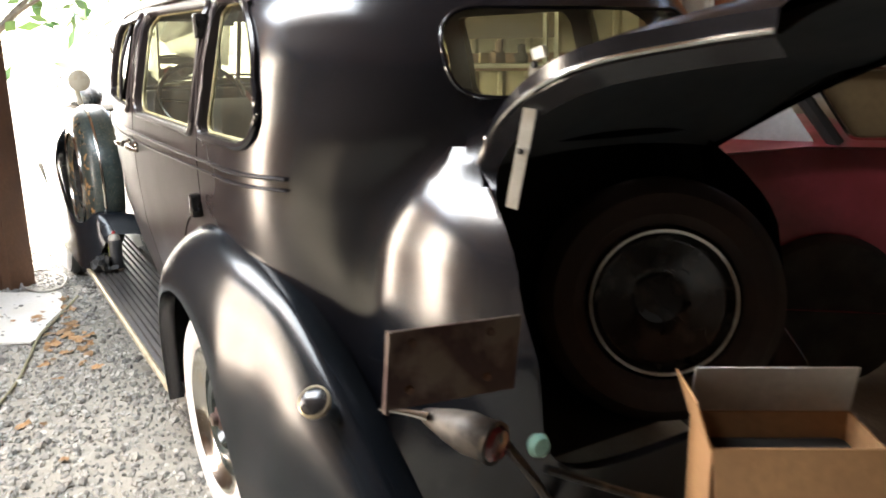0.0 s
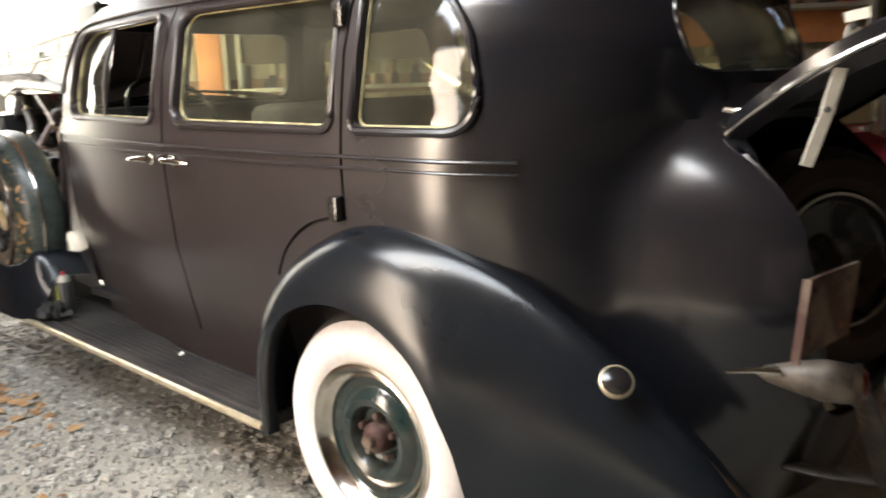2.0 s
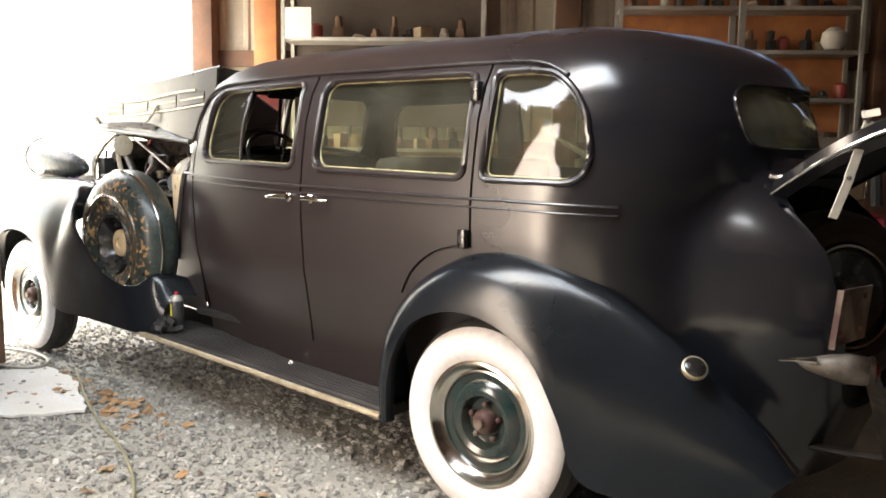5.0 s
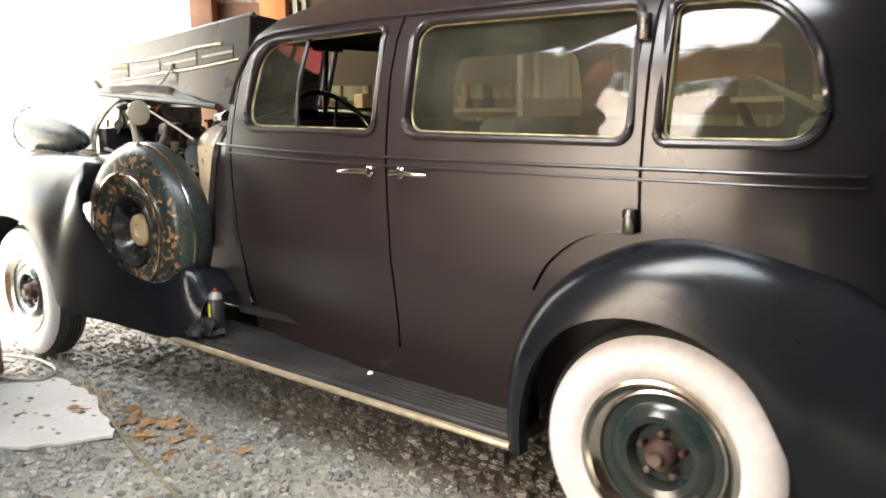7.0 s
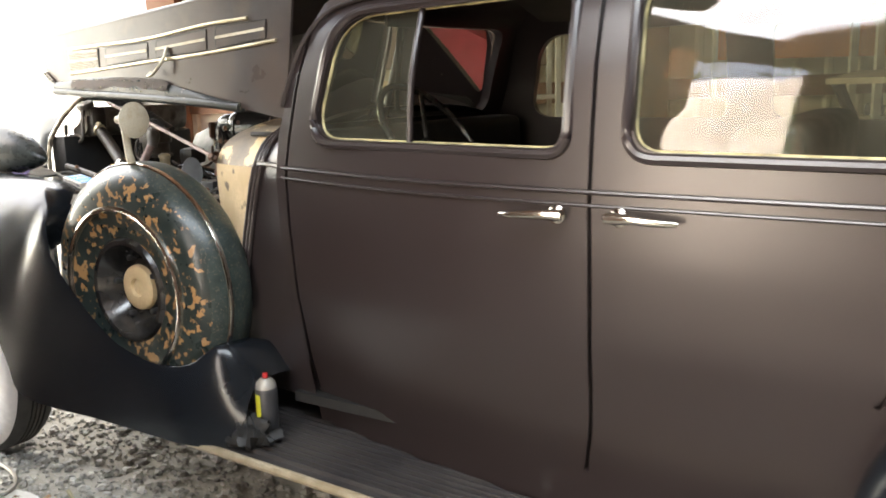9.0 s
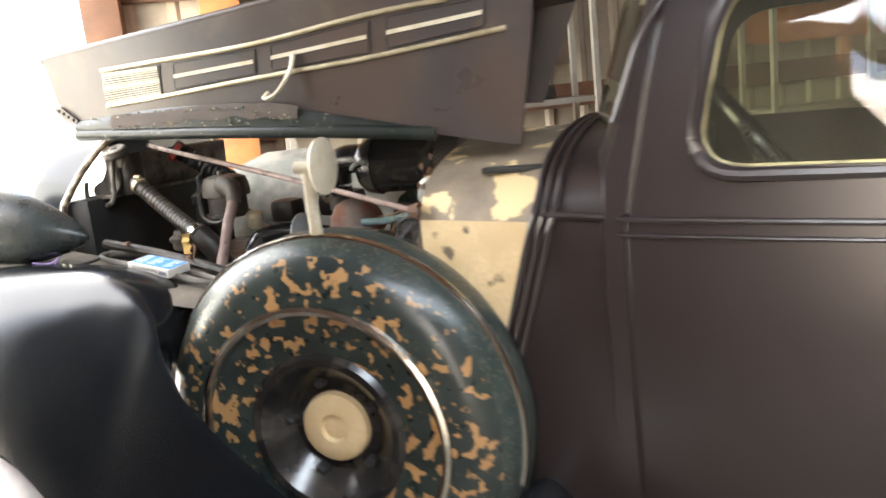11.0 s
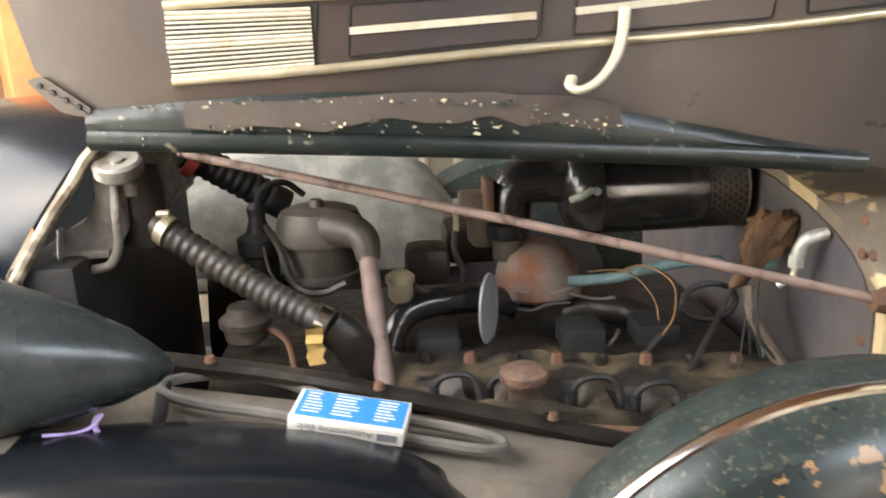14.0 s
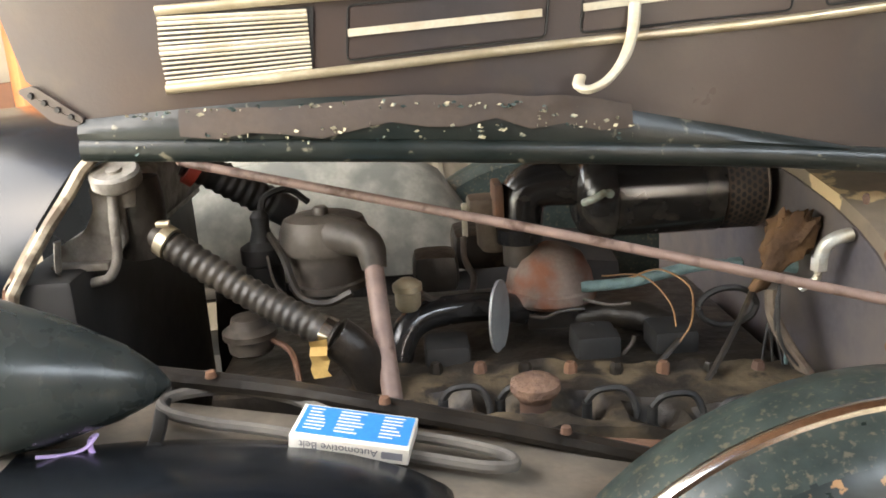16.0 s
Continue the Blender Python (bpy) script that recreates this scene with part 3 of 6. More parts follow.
for s in (-1, 1):
    o = rounded([(YC + s * 0.015, 1.27), (YC + s * 0.54, 1.27), (YC + s * 0.50, 1.58), (YC + s * 0.015, 1.58)], 0.05)
    ob = part("windscreen", grid_bm([[(-2.05 + 0.30 * (z - 1.27) + 0.22 * abs(y - YC) - 0.03, y, z) for y, z in [(sum(p[0] for p in o) / len(o) + (a - sum(p[0] for p in o) / len(o)) * k, 1.42 + (b - 1.42) * k) for a, b in o]] for k in (0.01, 1.0)], closed_v=True), BACKGLASS, car)
    ob.visible_shadow = False
part("windscreen_bar", tube_bm([(-2.06, YC, 1.25), (-1.95, YC, 1.6)], 0.012, smooth=4), PAINT, car)
# belt moulding, gutter
belt = [(-1.93, 1.163), (-1.5, 1.152), (-1.0, 1.145), (-0.4, 1.138), (0.1, 1.135), (0.44, 1.132)]
for name, dz, r in (("belt_moulding", 0.0, 0.007), ("belt_moulding", -0.028, 0.005)):
    part(name, tube_bm([side(p.x, p.z + dz, 0.003 + max(p.x - 0.1, 0) * 0.012) for p in spline([(x, 0, z) for x, z in belt], 60)], r, 8, 0, ratio=0.8), PAINT, car)
part("rain_gutter", tube_bm([side(-1.93, 1.33, 0.006), side(-1.86, 1.50, 0.006), side(-1.74, 1.59, 0.008), side(-1.4, 1.605, 0.008), side(-0.8, 1.607, 0.008), side(-0.1, 1.607, 0.008), side(0.12, 1.595, 0.008), side(0.24, 1.55, 0.006)], 0.007, 8, 60), PAINT, car)


def door_handle(x, sgn):
    h = thing("door_handle", "", "")
    h.parent = car
    h["label"] = "chrome door handle"
    part("base", lathe_bm([(0.0, 0.0), (0.02, 0.0), (0.02, -0.008), (0.012, -0.014), (0.010, -0.03), (0.0, -0.03)], 20, "y", side(x, 1.095, 0.0)), CHROME, h)
    y = side(x, 1.095).y - 0.035
    part("lever", tube_bm([(x - 0.02 * sgn, y + 0.004, 1.097), (x + 0.03 * sgn, y - 0.004, 1.098), (x + 0.09 * sgn, y - 0.002, 1.094), (x + 0.125 * sgn, y + 0.008, 1.092)], (0.013, 0.006), 10, 16), CHROME, h)


door_handle(-1.055, -1)
door_handle(-0.915, 1)
for z in (0.995, 1.505):
    part("door_hinge", box_bm(-0.125, -0.09, side(-0.1, z).y - 0.028, side(-0.1, z).y + 0.01, z - 0.035, z + 0.035, 0.008), BLACKGLOSS, car)


# fenders
def fender(name, low, crown, y_low, y_crown, y_in, n=48, material=PAINT):
    L, C = spline([(x, 0, z) for x, z in low], n), spline([(x, 0, z) for x, z in crown], n)
    rows = []
    for i in range(n + 1):
        k = i / n
        yl, yc, yi = (lerp_table(t, k)[0] for t in (y_low, y_crown, y_in))
        l, c = L[i], C[i]
        row = [Vector((l.x, yl + 0.05, l.z)) + (c - l) * 0.02, Vector((l.x, yl + 0.012, l.z)) - (c - l) * 0.01]
        for j in range(13):
            th = math.pi / 2 * j / 12
            f = math.sin(th)
            p = l.lerp(c, f)
            row.append(Vector((p.x, yl + (yc - yl) * (1 - math.cos(th)), p.z)))
        d = (l - c)
        row.append(Vector((c.x, yc + (yi - yc) * 0.5, c.z)) + d * 0.04)
        row.append(Vector((c.x, yi, c.z)) + d * 0.16)
        rows.append(row)
    return part(name, grid_bm(rows), material, car)


fender("rear_fender",
       [(-0.405, 0.28), (-0.40, 0.42), (-0.355, 0.57), (-0.25, 0.695), (-0.08, 0.755), (0.10, 0.735), (0.25, 0.64), (0.35, 0.47), (0.41, 0.30), (0.55, 0.264), (0.76, 0.285), (0.95, 0.345)],
       [(-0.47, 0.28), (-0.475, 0.47), (-0.43, 0.66), (-0.31, 0.82), (-0.12, 0.93), (0.06, 0.965), (0.22, 0.945), (0.36, 0.898), (0.52, 0.825), (0.72, 0.695), (0.91, 0.54), (1.015, 0.415)],
       [(0, -0.045), (0.3, -0.075), (0.6, -0.075), (0.8, -0.04), (1, 0.06)], [(0, 0.0), (0.35, 0.06), (0.7, 0.09), (1, 0.12)], [(0, 0.16), (0.35, 0.2), (0.7, 0.2), (1, 0.2)], material=BLUEBLACK)


# wheels
def wheel(x, z, y=0.0, name="wheel"):
    w = thing(name, "", "")
    w.parent = car
    w["label"] = "white-walled wheel with dark green enamel centre"
    w.location = (x, y, z)
    tyre = part("tyre", lathe_bm([(0.225, 0.005), (0.25, -0.005), (0.335, 0.01), (0.352, 0.03), (0.36, 0.045), (0.36, 0.054), (0.353, 0.056), (0.353, 0.061), (0.36, 0.063), (0.36, 0.072), (0.353, 0.074), (0.353, 0.079), (0.36, 0.081), (0.36, 0.090), (0.353, 0.092), (0.353, 0.097), (0.36, 0.099), (0.36, 0.108), (0.353, 0.110), (0.353, 0.115), (0.36, 0.117), (0.36, 0.13), (0.345, 0.155), (0.26, 0.175), (0.22, 0.165)], 64, "y"), RUBBER, w)
    part("whitewall", lathe_bm([(0.222, 0.004), (0.235, -0.010), (0.27, -0.016), (0.31, -0.010), (0.332, 0.004), (0.338, 0.012)], 64, "y"), WHITEWALL, tyre)
    part("rim", lathe_bm([(0.224, 0.006), (0.222, -0.008), (0.212, -0.010), (0.205, 0.002), (0.196, 0.018), (0.184, 0.026), (0.176, 0.024)], 64, "y"), CHROME, w, "chromed wheel rim")
    part("disc", lathe_bm([(0.178, 0.022), (0.172, 0.03), (0.15, 0.032), (0.135, 0.018), (0.115, 0.01), (0.095, 0.016), (0.085, 0.034), (0.08, 0.05), (0.0, 0.052)], 56, "y"), WHEELGREEN, w)
    part("hub", lathe_bm([(0.045, 0.05), (0.043, 0.02), (0.034, 0.008), (0.022, 0.004), (0.018, -0.012), (0.0, -0.014)], 24, "y"), PLATERUST, w, "rusty hub end")
    for k in range(5):
        a = 2 * math.pi * k / 5 + 0.3
        part("wheel_nut", lathe_bm([(0.011, 0.05), (0.011, 0.026), (0.007, 0.022), (0.0, 0.022)], 6, "y", (0.062 * math.cos(a), 0, 0.062 * math.sin(a))), PLATERUST, w)
    return w


wheel(0, 0.36)
wheel(-3.53, 0.37)

# running board
def rb_z(x):
    return 0.305 + (x + 0.46) * (0.385 - 0.305) / (-3.0 + 0.46)


board = thing("running_board", "", "")
board.parent = car
board["label"] = "ribbed black rubber running board with a pale edge strip"
prof = [(-0.02, -0.03), (-0.02, 0.0)]
for k in range(11):
    y = 0.0 + k * 0.026
    prof += [(y, 0.0), (y + 0.003, 0.011), (y + 0.014, 0.011), (y + 0.017, 0.0)]
prof += [(0.46, 0.0), (0.46, -0.03)]
part("mat", grid_bm([[(x, y, rb_z(x) + dz) for y, dz in prof] for x in (-3.0, -2.2, -1.3, -0.455)], closed_v=True, cap=True), RUNMAT, board)
part("edge_strip", tube_bm([(-3.02, -0.028, rb_z(-3.0) - 0.012), (-1.7, -0.028, rb_z(-1.7) - 0.012), (-0.45, -0.028, rb_z(-0.45) - 0.012)], 0.013, 8, 4), BRASS, board, "pale tarnished edge strip")

# front fender and its tail behind the spare wheel
fender("front_fender",
       [(-4.02, 0.34), (-3.97, 0.50), (-3.87, 0.64), (-3.70, 0.755), (-3.50, 0.785), (-3.30, 0.745), (-3.16, 0.62), (-3.08, 0.48), (-3.0, 0.365), (-2.6, 0.36), (-2.4, 0.355), (-2.25, 0.35), (-2.12, 0.347), (-2.02, 0.345)],
       [(-4.13, 0.42), (-4.12, 0.66), (-4.02, 0.88), (-3.80, 1.03), (-3.52, 1.10), (-3.25, 1.105), (-3.02, 1.085), (-2.885, 1.02), (-2.74, 0.835), (-2.54, 0.665), (-2.36, 0.592), (-2.22, 0.588), (-2.12, 0.65), (-2.03, 0.54)],
       [(0, 0.05), (0.21, -0.07), (0.6, -0.075), (0.85, -0.055), (1, 0.0)], [(0, 0.10), (0.25, 0.14), (0.42, 0.12), (0.48, 0.09), (0.53, 0.05), (0.565, -0.02), (0.60, -0.055), (0.72, -0.062), (0.82, -0.04), (0.92, 0.05), (1, 0.11)],
       [(0, 0.2), (0.25, 0.36), (0.44, 0.34), (0.50, 0.32), (0.535, 0.24), (0.565, 0.01), (0.60, -0.035), (0.72, -0.04), (0.8, 0.01), (0.9, 0.25), (1, 0.28)], n=60, material=BLUEBLACK)

# spare wheel in its painted cover
spare = thing("spare_wheel", "", "")
spare.parent = car
spare["label"] = "spare wheel in a peeling painted cover"
spare.location = (-2.508, 0.004, 0.775)
part("cover", lathe_bm([(0.10, 0.075), (0.135, 0.04), (0.165, 0.022), (0.20, 0.020), (0.245, 0.006), (0.258, 0.000), (0.278, 0.002), (0.315, 0.004), (0.345, 0.016), (0.362, 0.032)], 72, "y"), PEELED, spare, "peeling painted metal cover")
part("cover_band", lathe_bm([(0.360, 0.030), (0.377, 0.046), (0.388, 0.070), (0.394, 0.095), (0.396, 0.125), (0.392, 0.155), (0.375, 0.180), (0.2, 0.195), (0.0, 0.195)], 80, "y"), MOTTLED, spare, "mottled dark green tread band")
part("rim", lathe_bm([(0.272, 0.002), (0.270, -0.008), (0.262, -0.011), (0.254, -0.008), (0.251, 0.004)], 72, "y"), CHROME, spare)
part("edge_bead", lathe_bm([(0.386, 0.070), (0.393, 0.071), (0.3965, 0.077), (0.396, 0.083), (0.390, 0.086)], 80, "y"), CHROME, spare)
part("hub_dish", lathe_bm([(0.17, 0.022), (0.16, 0.012), (0.145, 0.014), (0.115, 0.045), (0.095, 0.07), (0.0, 0.07)], 56, "y"), BLACKGLOSS, spare)
part("hub_cap", lathe_bm([(0.074, 0.070), (0.071, 0.056), (0.060, 0.050), (0.030, 0.050), (0.026, 0.060), (0.016, 0.058), (0.0, 0.056)], 32, "y"), PRIMER, spare, "cream hub plate")
for k in range(5):
    a = 2 * math.pi * k / 5 + 0.5
    part("stud", lathe_bm([(0.010, 0.07), (0.010, 0.046), (0.006, 0.042), (0.0, 0.042)], 6, "y", (0.098 * math.cos(a), 0, 0.098 * math.sin(a))), BLACK, spare)
mirror = thing("wing_mirror", "", "")
mirror.parent = car
mirror["label"] = "round ivory mirror on a short stalk"
part("stalk", tube_bm([(-2.498, 0.075, 1.172), (-2.496, 0.068, 1.205), (-2.492, 0.058, 1.27), (-2.492, 0.050, 1.30)], (0.013, 0.009), 10, 10), IVORY, mirror)
part("clamp", lathe_bm([(0.0, -0.02), (0.012, -0.018), (0.012, 0.02), (0.0, 0.022)], 16, "x", (-2.492, 0.050, 1.302)), IVORY, mirror)
part("disc", lathe_bm([(0.0, -0.008), (0.03, -0.007), (0.052, 0.0), (0.055, 0.006), (0.05, 0.009), (0.0, 0.009)], 36, "x", (-2.470, 0.075, 1.300)), IVORY, mirror)

# cowl ahead of the doors
def cowl_ring(x, inset=0.0, lean=0.0):
    """One section of the cowl: upright sides, a rounded shoulder above the belt, a shallow crown; lean carries it forward as it goes down."""
    w = 0.648 - 0.31 * (-1.93 - x)
    half = [(0.07, 0.45), (0.025, 0.70), (0.006, 0.95), (0.0, 1.10), (0.002, 1.150), (0.012, 1.185), (0.034, 1.215), (0.066, 1.238), (0.115, 1.258), (0.19, 1.278), (0.30, 1.296), (0.44, 1.308)]
    near = [Vector((x - lean * max(1.2 - z, 0.0), YC - w + min(dy, w) + inset, z - (inset if z > 1.18 else 0.0))) for dy, z in half]
    return near + [Vector((x, YC, 1.312 - inset))] + [Vector((p.x, 2 * YC - p.y, p.z)) for p in reversed(near)]


part("cowl", grid_bm([cowl_ring(-1.925, -0.004), cowl_ring(-1.98, -0.002, 0.10), cowl_ring(-2.04, 0.0, 0.25), cowl_ring(-2.085, 0.0, 0.30)]), PAINT, car)
LEDGETOP = mat("bare metal with cream flakes", (0.17, 0.135, 0.10), 0.6, 0.1, (0.24, 0.19, 0.13), 9, third=(0.60, 0.45, 0.25), third_scale=9, third_mix=(0.56, 0.58), bump=0.05)
ledge = [cowl_ring(-2.08, 0.012, 0.30), cowl_ring(-2.17, 0.014, 0.2), cowl_ring(-2.27, 0.014, 0.1), cowl_ring(-2.375, 0.014), cowl_ring(-2.378, 0.05)]
part("cowl_ledge_side", grid_bm([r[:5] for r in ledge]), PRIMER, car, "cowl ledge side in flaking cream primer")
part("cowl_ledge", grid_bm([r[4:] for r in ledge]), LEDGETOP, car, "bare cowl ledge with cream paint flakes")
fw = cowl_ring(-2.375, 0.03)
part("firewall", extrude_outline([(p.y, p.z) for p in fw], "x", -2.38, -2.36), mat("grey purple firewall metal", (0.115, 0.105, 0.115), 0.55, 0.2, (0.16, 0.135, 0.12), 9, bump=0.05), car, "drilled grey metal firewall")

# radiator shell, far hood half, raised near hood half
def shell_ring(x, w, top, zc=0.95):
    return [Vector((x, YC - w, 0.5))] + [Vector((x, YC - w * math.copysign(abs(math.cos(a)) ** 0.6, math.cos(a)), zc + (top - zc) * math.sin(a) ** 0.6)) for a in [math.pi * j / 24 for j in range(25)]] + [Vector((x, YC + w, 0.5))]


def leaning(ring):
    """The shell's rear edge runs forward as it goes down."""
    return [p + Vector((-min(0.12, 0.62 * max(0.0, 1.40 - p.z)), 0, 0)) for p in ring]


part("radiator_shell", grid_bm([leaning(shell_ring(-3.40, 0.36, 1.425)), leaning(shell_ring(-3.5, 0.365, 1.43)), shell_ring(-3.68, 0.34, 1.42), shell_ring(-3.74, 0.28, 1.36)], cap=False), BLUEBLACK, car)
part("shell_lip", tube_bm([p + Vector((0.012, 0, -0.004)) + noise.noise_vector(p * 30) * 0.004 for p in leaning(shell_ring(-3.40, 0.358, 1.420)[1:-1])], 0.009, 8, 0), mat("chipped cream edge", (0.42, 0.36, 0.26), 0.6, 0.1, (0.12, 0.09, 0.06), 30, (0.45, 0.6)), car, "chipped cream edge of the radiator shell")
part("radiator", box_bm(-3.52, -3.43, YC - 0.33, YC + 0.33, 0.5, 1.22, 0.01), BLACK, car)

def hood_point(s, h):
    """s from the front 0 to the cowl 1, h from the lower roll 0 to the hinge 1."""
    low = Vector((-3.36, 0.40, 1.415)).lerp(Vector((-2.16, 0.43, 1.285)), s)
    high = Vector((-3.44, 0.44, 1.60)).lerp(Vector((-2.10, 0.44, 1.72)), s)
    return low.lerp(high, h)


hood = thing("hood_half", "", "")
hood.parent = car
hood["label"] = "raised hood half with chrome louvres and pale strips"


def hp(x, z, out=0.0):
    """A place on the raised hood side."""
    return Vector((x, 0.418 - out, z))


outline = [(-3.44, 1.60), (-3.415, 1.485), (-3.36, 1.432), (-3.345, 1.405), (-2.75, 1.36), (-2.42, 1.335), (-2.17, 1.285), (-2.13, 1.50), (-2.10, 1.715), (-2.75, 1.655)]
panel = extrude_outline(outline, "y", 0.418, 0.428)
part("panel", panel, HOODPAINT, hood, smooth=False)
part("top_edge", tube_bm([(-3.45, 0.43, 1.602), (-2.75, 0.432, 1.660), (-2.09, 0.434, 1.72)], 0.012, 10, 6), HOODPAINT, hood)
part("top_panel", grid_bm([[(-3.45, 0.43, 1.605), (-2.09, 0.43, 1.722)], [(-3.45, 0.60, 1.58), (-2.09, 0.64, 1.70)], [(-3.44, 0.76, 1.50), (-2.10, 0.80, 1.60)], [(-3.43, 0.80, 1.435), (-2.2, 0.80, 1.36)]]), HOODPAINT, hood)
part("bottom_roll", tube_bm([(-3.36, 0.415, 1.402), (-2.9, 0.413, 1.372), (-2.55, 0.413, 1.345), (-2.36, 0.415, 1.325)], 0.016, 12, 16), WORNGREEN, hood, "dark green rolled hood edge with chipped paint")
low = spline([(-3.36, 0, 1.414), (-2.9, 0, 1.386), (-2.42, 0, 1.345)], 30)
high = spline([(-3.36, 0, 1.436), (-3.22, 0, 1.443), (-3.05, 0, 1.446), (-2.82, 0, 1.432), (-2.6, 0, 1.388), (-2.42, 0, 1.348)], 30)
part("curved_skirt", grid_bm([[Vector((h.x, 0.414, h.z)), Vector((h.x, 0.406, (h.z * 2 + l.z) / 3)), Vector((l.x, 0.402, (h.z + l.z * 2) / 3)), Vector((l.x, 0.404, l.z))] for l, h in zip(low, high)]), WORNGREEN, hood)
PEELSKIN = mat("brown undercoat", (0.075, 0.055, 0.042), 0.75, 0.0, (0.055, 0.042, 0.035), 14, bump=0.1)
peel_top = [(-3.24 + 0.042 * i, 1.441 - 0.9 * max(-3.24 + 0.042 * i + 2.95, 0) ** 2 * 0.35 + random.uniform(-0.004, 0.002)) for i in range(14)]
peel_low = [(x, z - 0.034 + random.uniform(-0.007, 0.007)) for x, z in peel_top]
part("peeled_patch", grid_bm([[(x, 0.4095, z) for x, z in peel_top], [(x, 0.4015, (z * 0.5 + peel_low[i][1] * 0.5)) for i, (x, z) in enumerate(peel_top)], [(x, 0.3995, z) for x, z in peel_low]]), PEELSKIN, hood, "bare brown patch where paint has peeled")
FLAKES = mat("curled paint flakes", (0.40, 0.36, 0.24), 0.7, 0.0, (0.03, 0.05, 0.045), 60, (0.45, 0.55))
fl = bmesh.new()
for k in range(150):
    t = random.random()
    x = -3.30 + 0.62 * t
    on_top = random.random() < 0.5
    zt = lerp_table([(-3.4, 1.436), (-3.2, 1.442), (-3.05, 1.442), (-2.82, 1.428), (-2.62, 1.39)], x)[0]
    z = zt - (0.003 if on_top else random.uniform(0.03, 0.045)) + random.uniform(-0.004, 0.004)
    if x > -2.82:
        z = zt - random.uniform(0.0, 0.03)
    s = random.uniform(0.0018, 0.0055)
    a = random.uniform(0, 3.1)
    c, sn = math.cos(a) * s, math.sin(a) * s * 0.5
    y = 0.401
    vs = [fl.verts.new(p) for p in ((x - c, y, z - sn), (x + c * 0.3, y - 0.004, z - s * 0.4), (x + c, y - random.uniform(0.001, 0.006), z + sn), (x - c * 0.2, y - 0.001, z + s * 0.5))]
    fl.faces.new(vs)
flakes = part("paint_flake", fl, FLAKES, hood, smooth=False)
flakes["kind"] = "stuff"
part("corner_plate", extrude_outline(rounded([(-3.425, 1.475), (-3.405, 1.48), (-3.35, 1.437), (-3.362, 1.428), (-3.39, 1.436)], 0.008), "y", 0.409, 0.419), HOODPAINT, hood)
for k in range(4):
    part("bolt_head", lathe_bm([(0.0, -0.004), (0.003, -0.004), (0.004, 0.0)], 8, "y", (-3.408 + 0.014 * k, 0.409, 1.468 - 0.009 * k)), BLACK, hood)


def mould_z(x, top):
    if top:
        return lerp_table([(-3.25, 1.556), (-2.79, 1.57), (-2.5, 1.598), (-2.2, 1.612)], x)[0]
    return lerp_table([(-3.25, 1.466), (-3.08, 1.474), (-2.75, 1.494), (-2.5, 1.506), (-2.2, 1.532)], x)[0]


for top in (True, False):
    xs_ = [-3.252, -3.08, -2.8, -2.5, -2.3 if top else -2.18]
    part("moulding", tube_bm([hp(x, mould_z(x, top), 0.003) for x in xs_], 0.006, 10, 30), BRASS, hood, "tarnished bright moulding")
for k in range(14):
    t = (k + 0.5) / 14
    rows_ = []
    z0, z1 = 1.470 + (1.550 - 1.470) * t, 1.479 + (1.549 - 1.479) * t
    r = 0.0030 if k in (0, 6, 7, 12, 13) else 0.0018
    part("louvre_bar", tube_bm([hp(-3.254 + 0.006 * abs(t - 0.5), z0, 0.003), hp(-3.16, (z0 + z1) / 2, 0.004), hp(-3.078, z1, 0.003)], r, 6, 6, ratio=0.9), IVORY, hood)
part("louvre_back", extrude_outline([(-3.25, 1.468), (-3.078, 1.476), (-3.07, 1.551), (-3.25, 1.552)], "y", 0.4155, 0.4175), BLACK, hood)
for x0, x1 in ((-3.036, -2.797), (-2.755, -2.497), (-2.455, -2.225)):
    a, b = mould_z(x0, False) + 0.010, mould_z(x1, False) + 0.010
    c, d = mould_z(x1, True) - 0.012, mould_z(x0, True) - 0.012
    o = rounded([(x0, a), (x1, b), (x1 + 0.006, c), (x0 + 0.006, d)], 0.008, 3)
    part("vent_door_gap", tube_bm([hp(p[0], p[1], 0.0005) for p in o], 0.0016, 5, closed=True), BLACK, hood)
    part("vent_door", extrude_outline([(x0 + 0.003, a + 0.003), (x1 - 0.003, b + 0.003), (x1 + 0.003, c - 0.003), (x0 + 0.009, d - 0.003)], "y", 0.4155, 0.4178), HOODPAINT, hood)
    part("pale_strip", extrude_outline([(x0 + 0.004, (a + d) / 2 - 0.004), (x1 - 0.004, (b + c) / 2 - 0.004), (x1 - 0.004, (b + c) / 2 + 0.005), (x0 + 0.004, (a + d) / 2 + 0.005)], "y", 0.4125, 0.4165), IVORY, hood, "pale bright strip")
part("hood_handle", tube_bm([(-2.690, 0.412, 1.535), (-2.695, 0.402, 1.505), (-2.708, 0.388, 1.475), (-2.73, 0.380, 1.450), (-2.752, 0.378, 1.440), (-2.764, 0.384, 1.444), (-2.760, 0.395, 1.454)], 0.0075, 10, 24, ratio=0.7), IVORY, hood, "curved ivory hood handle")
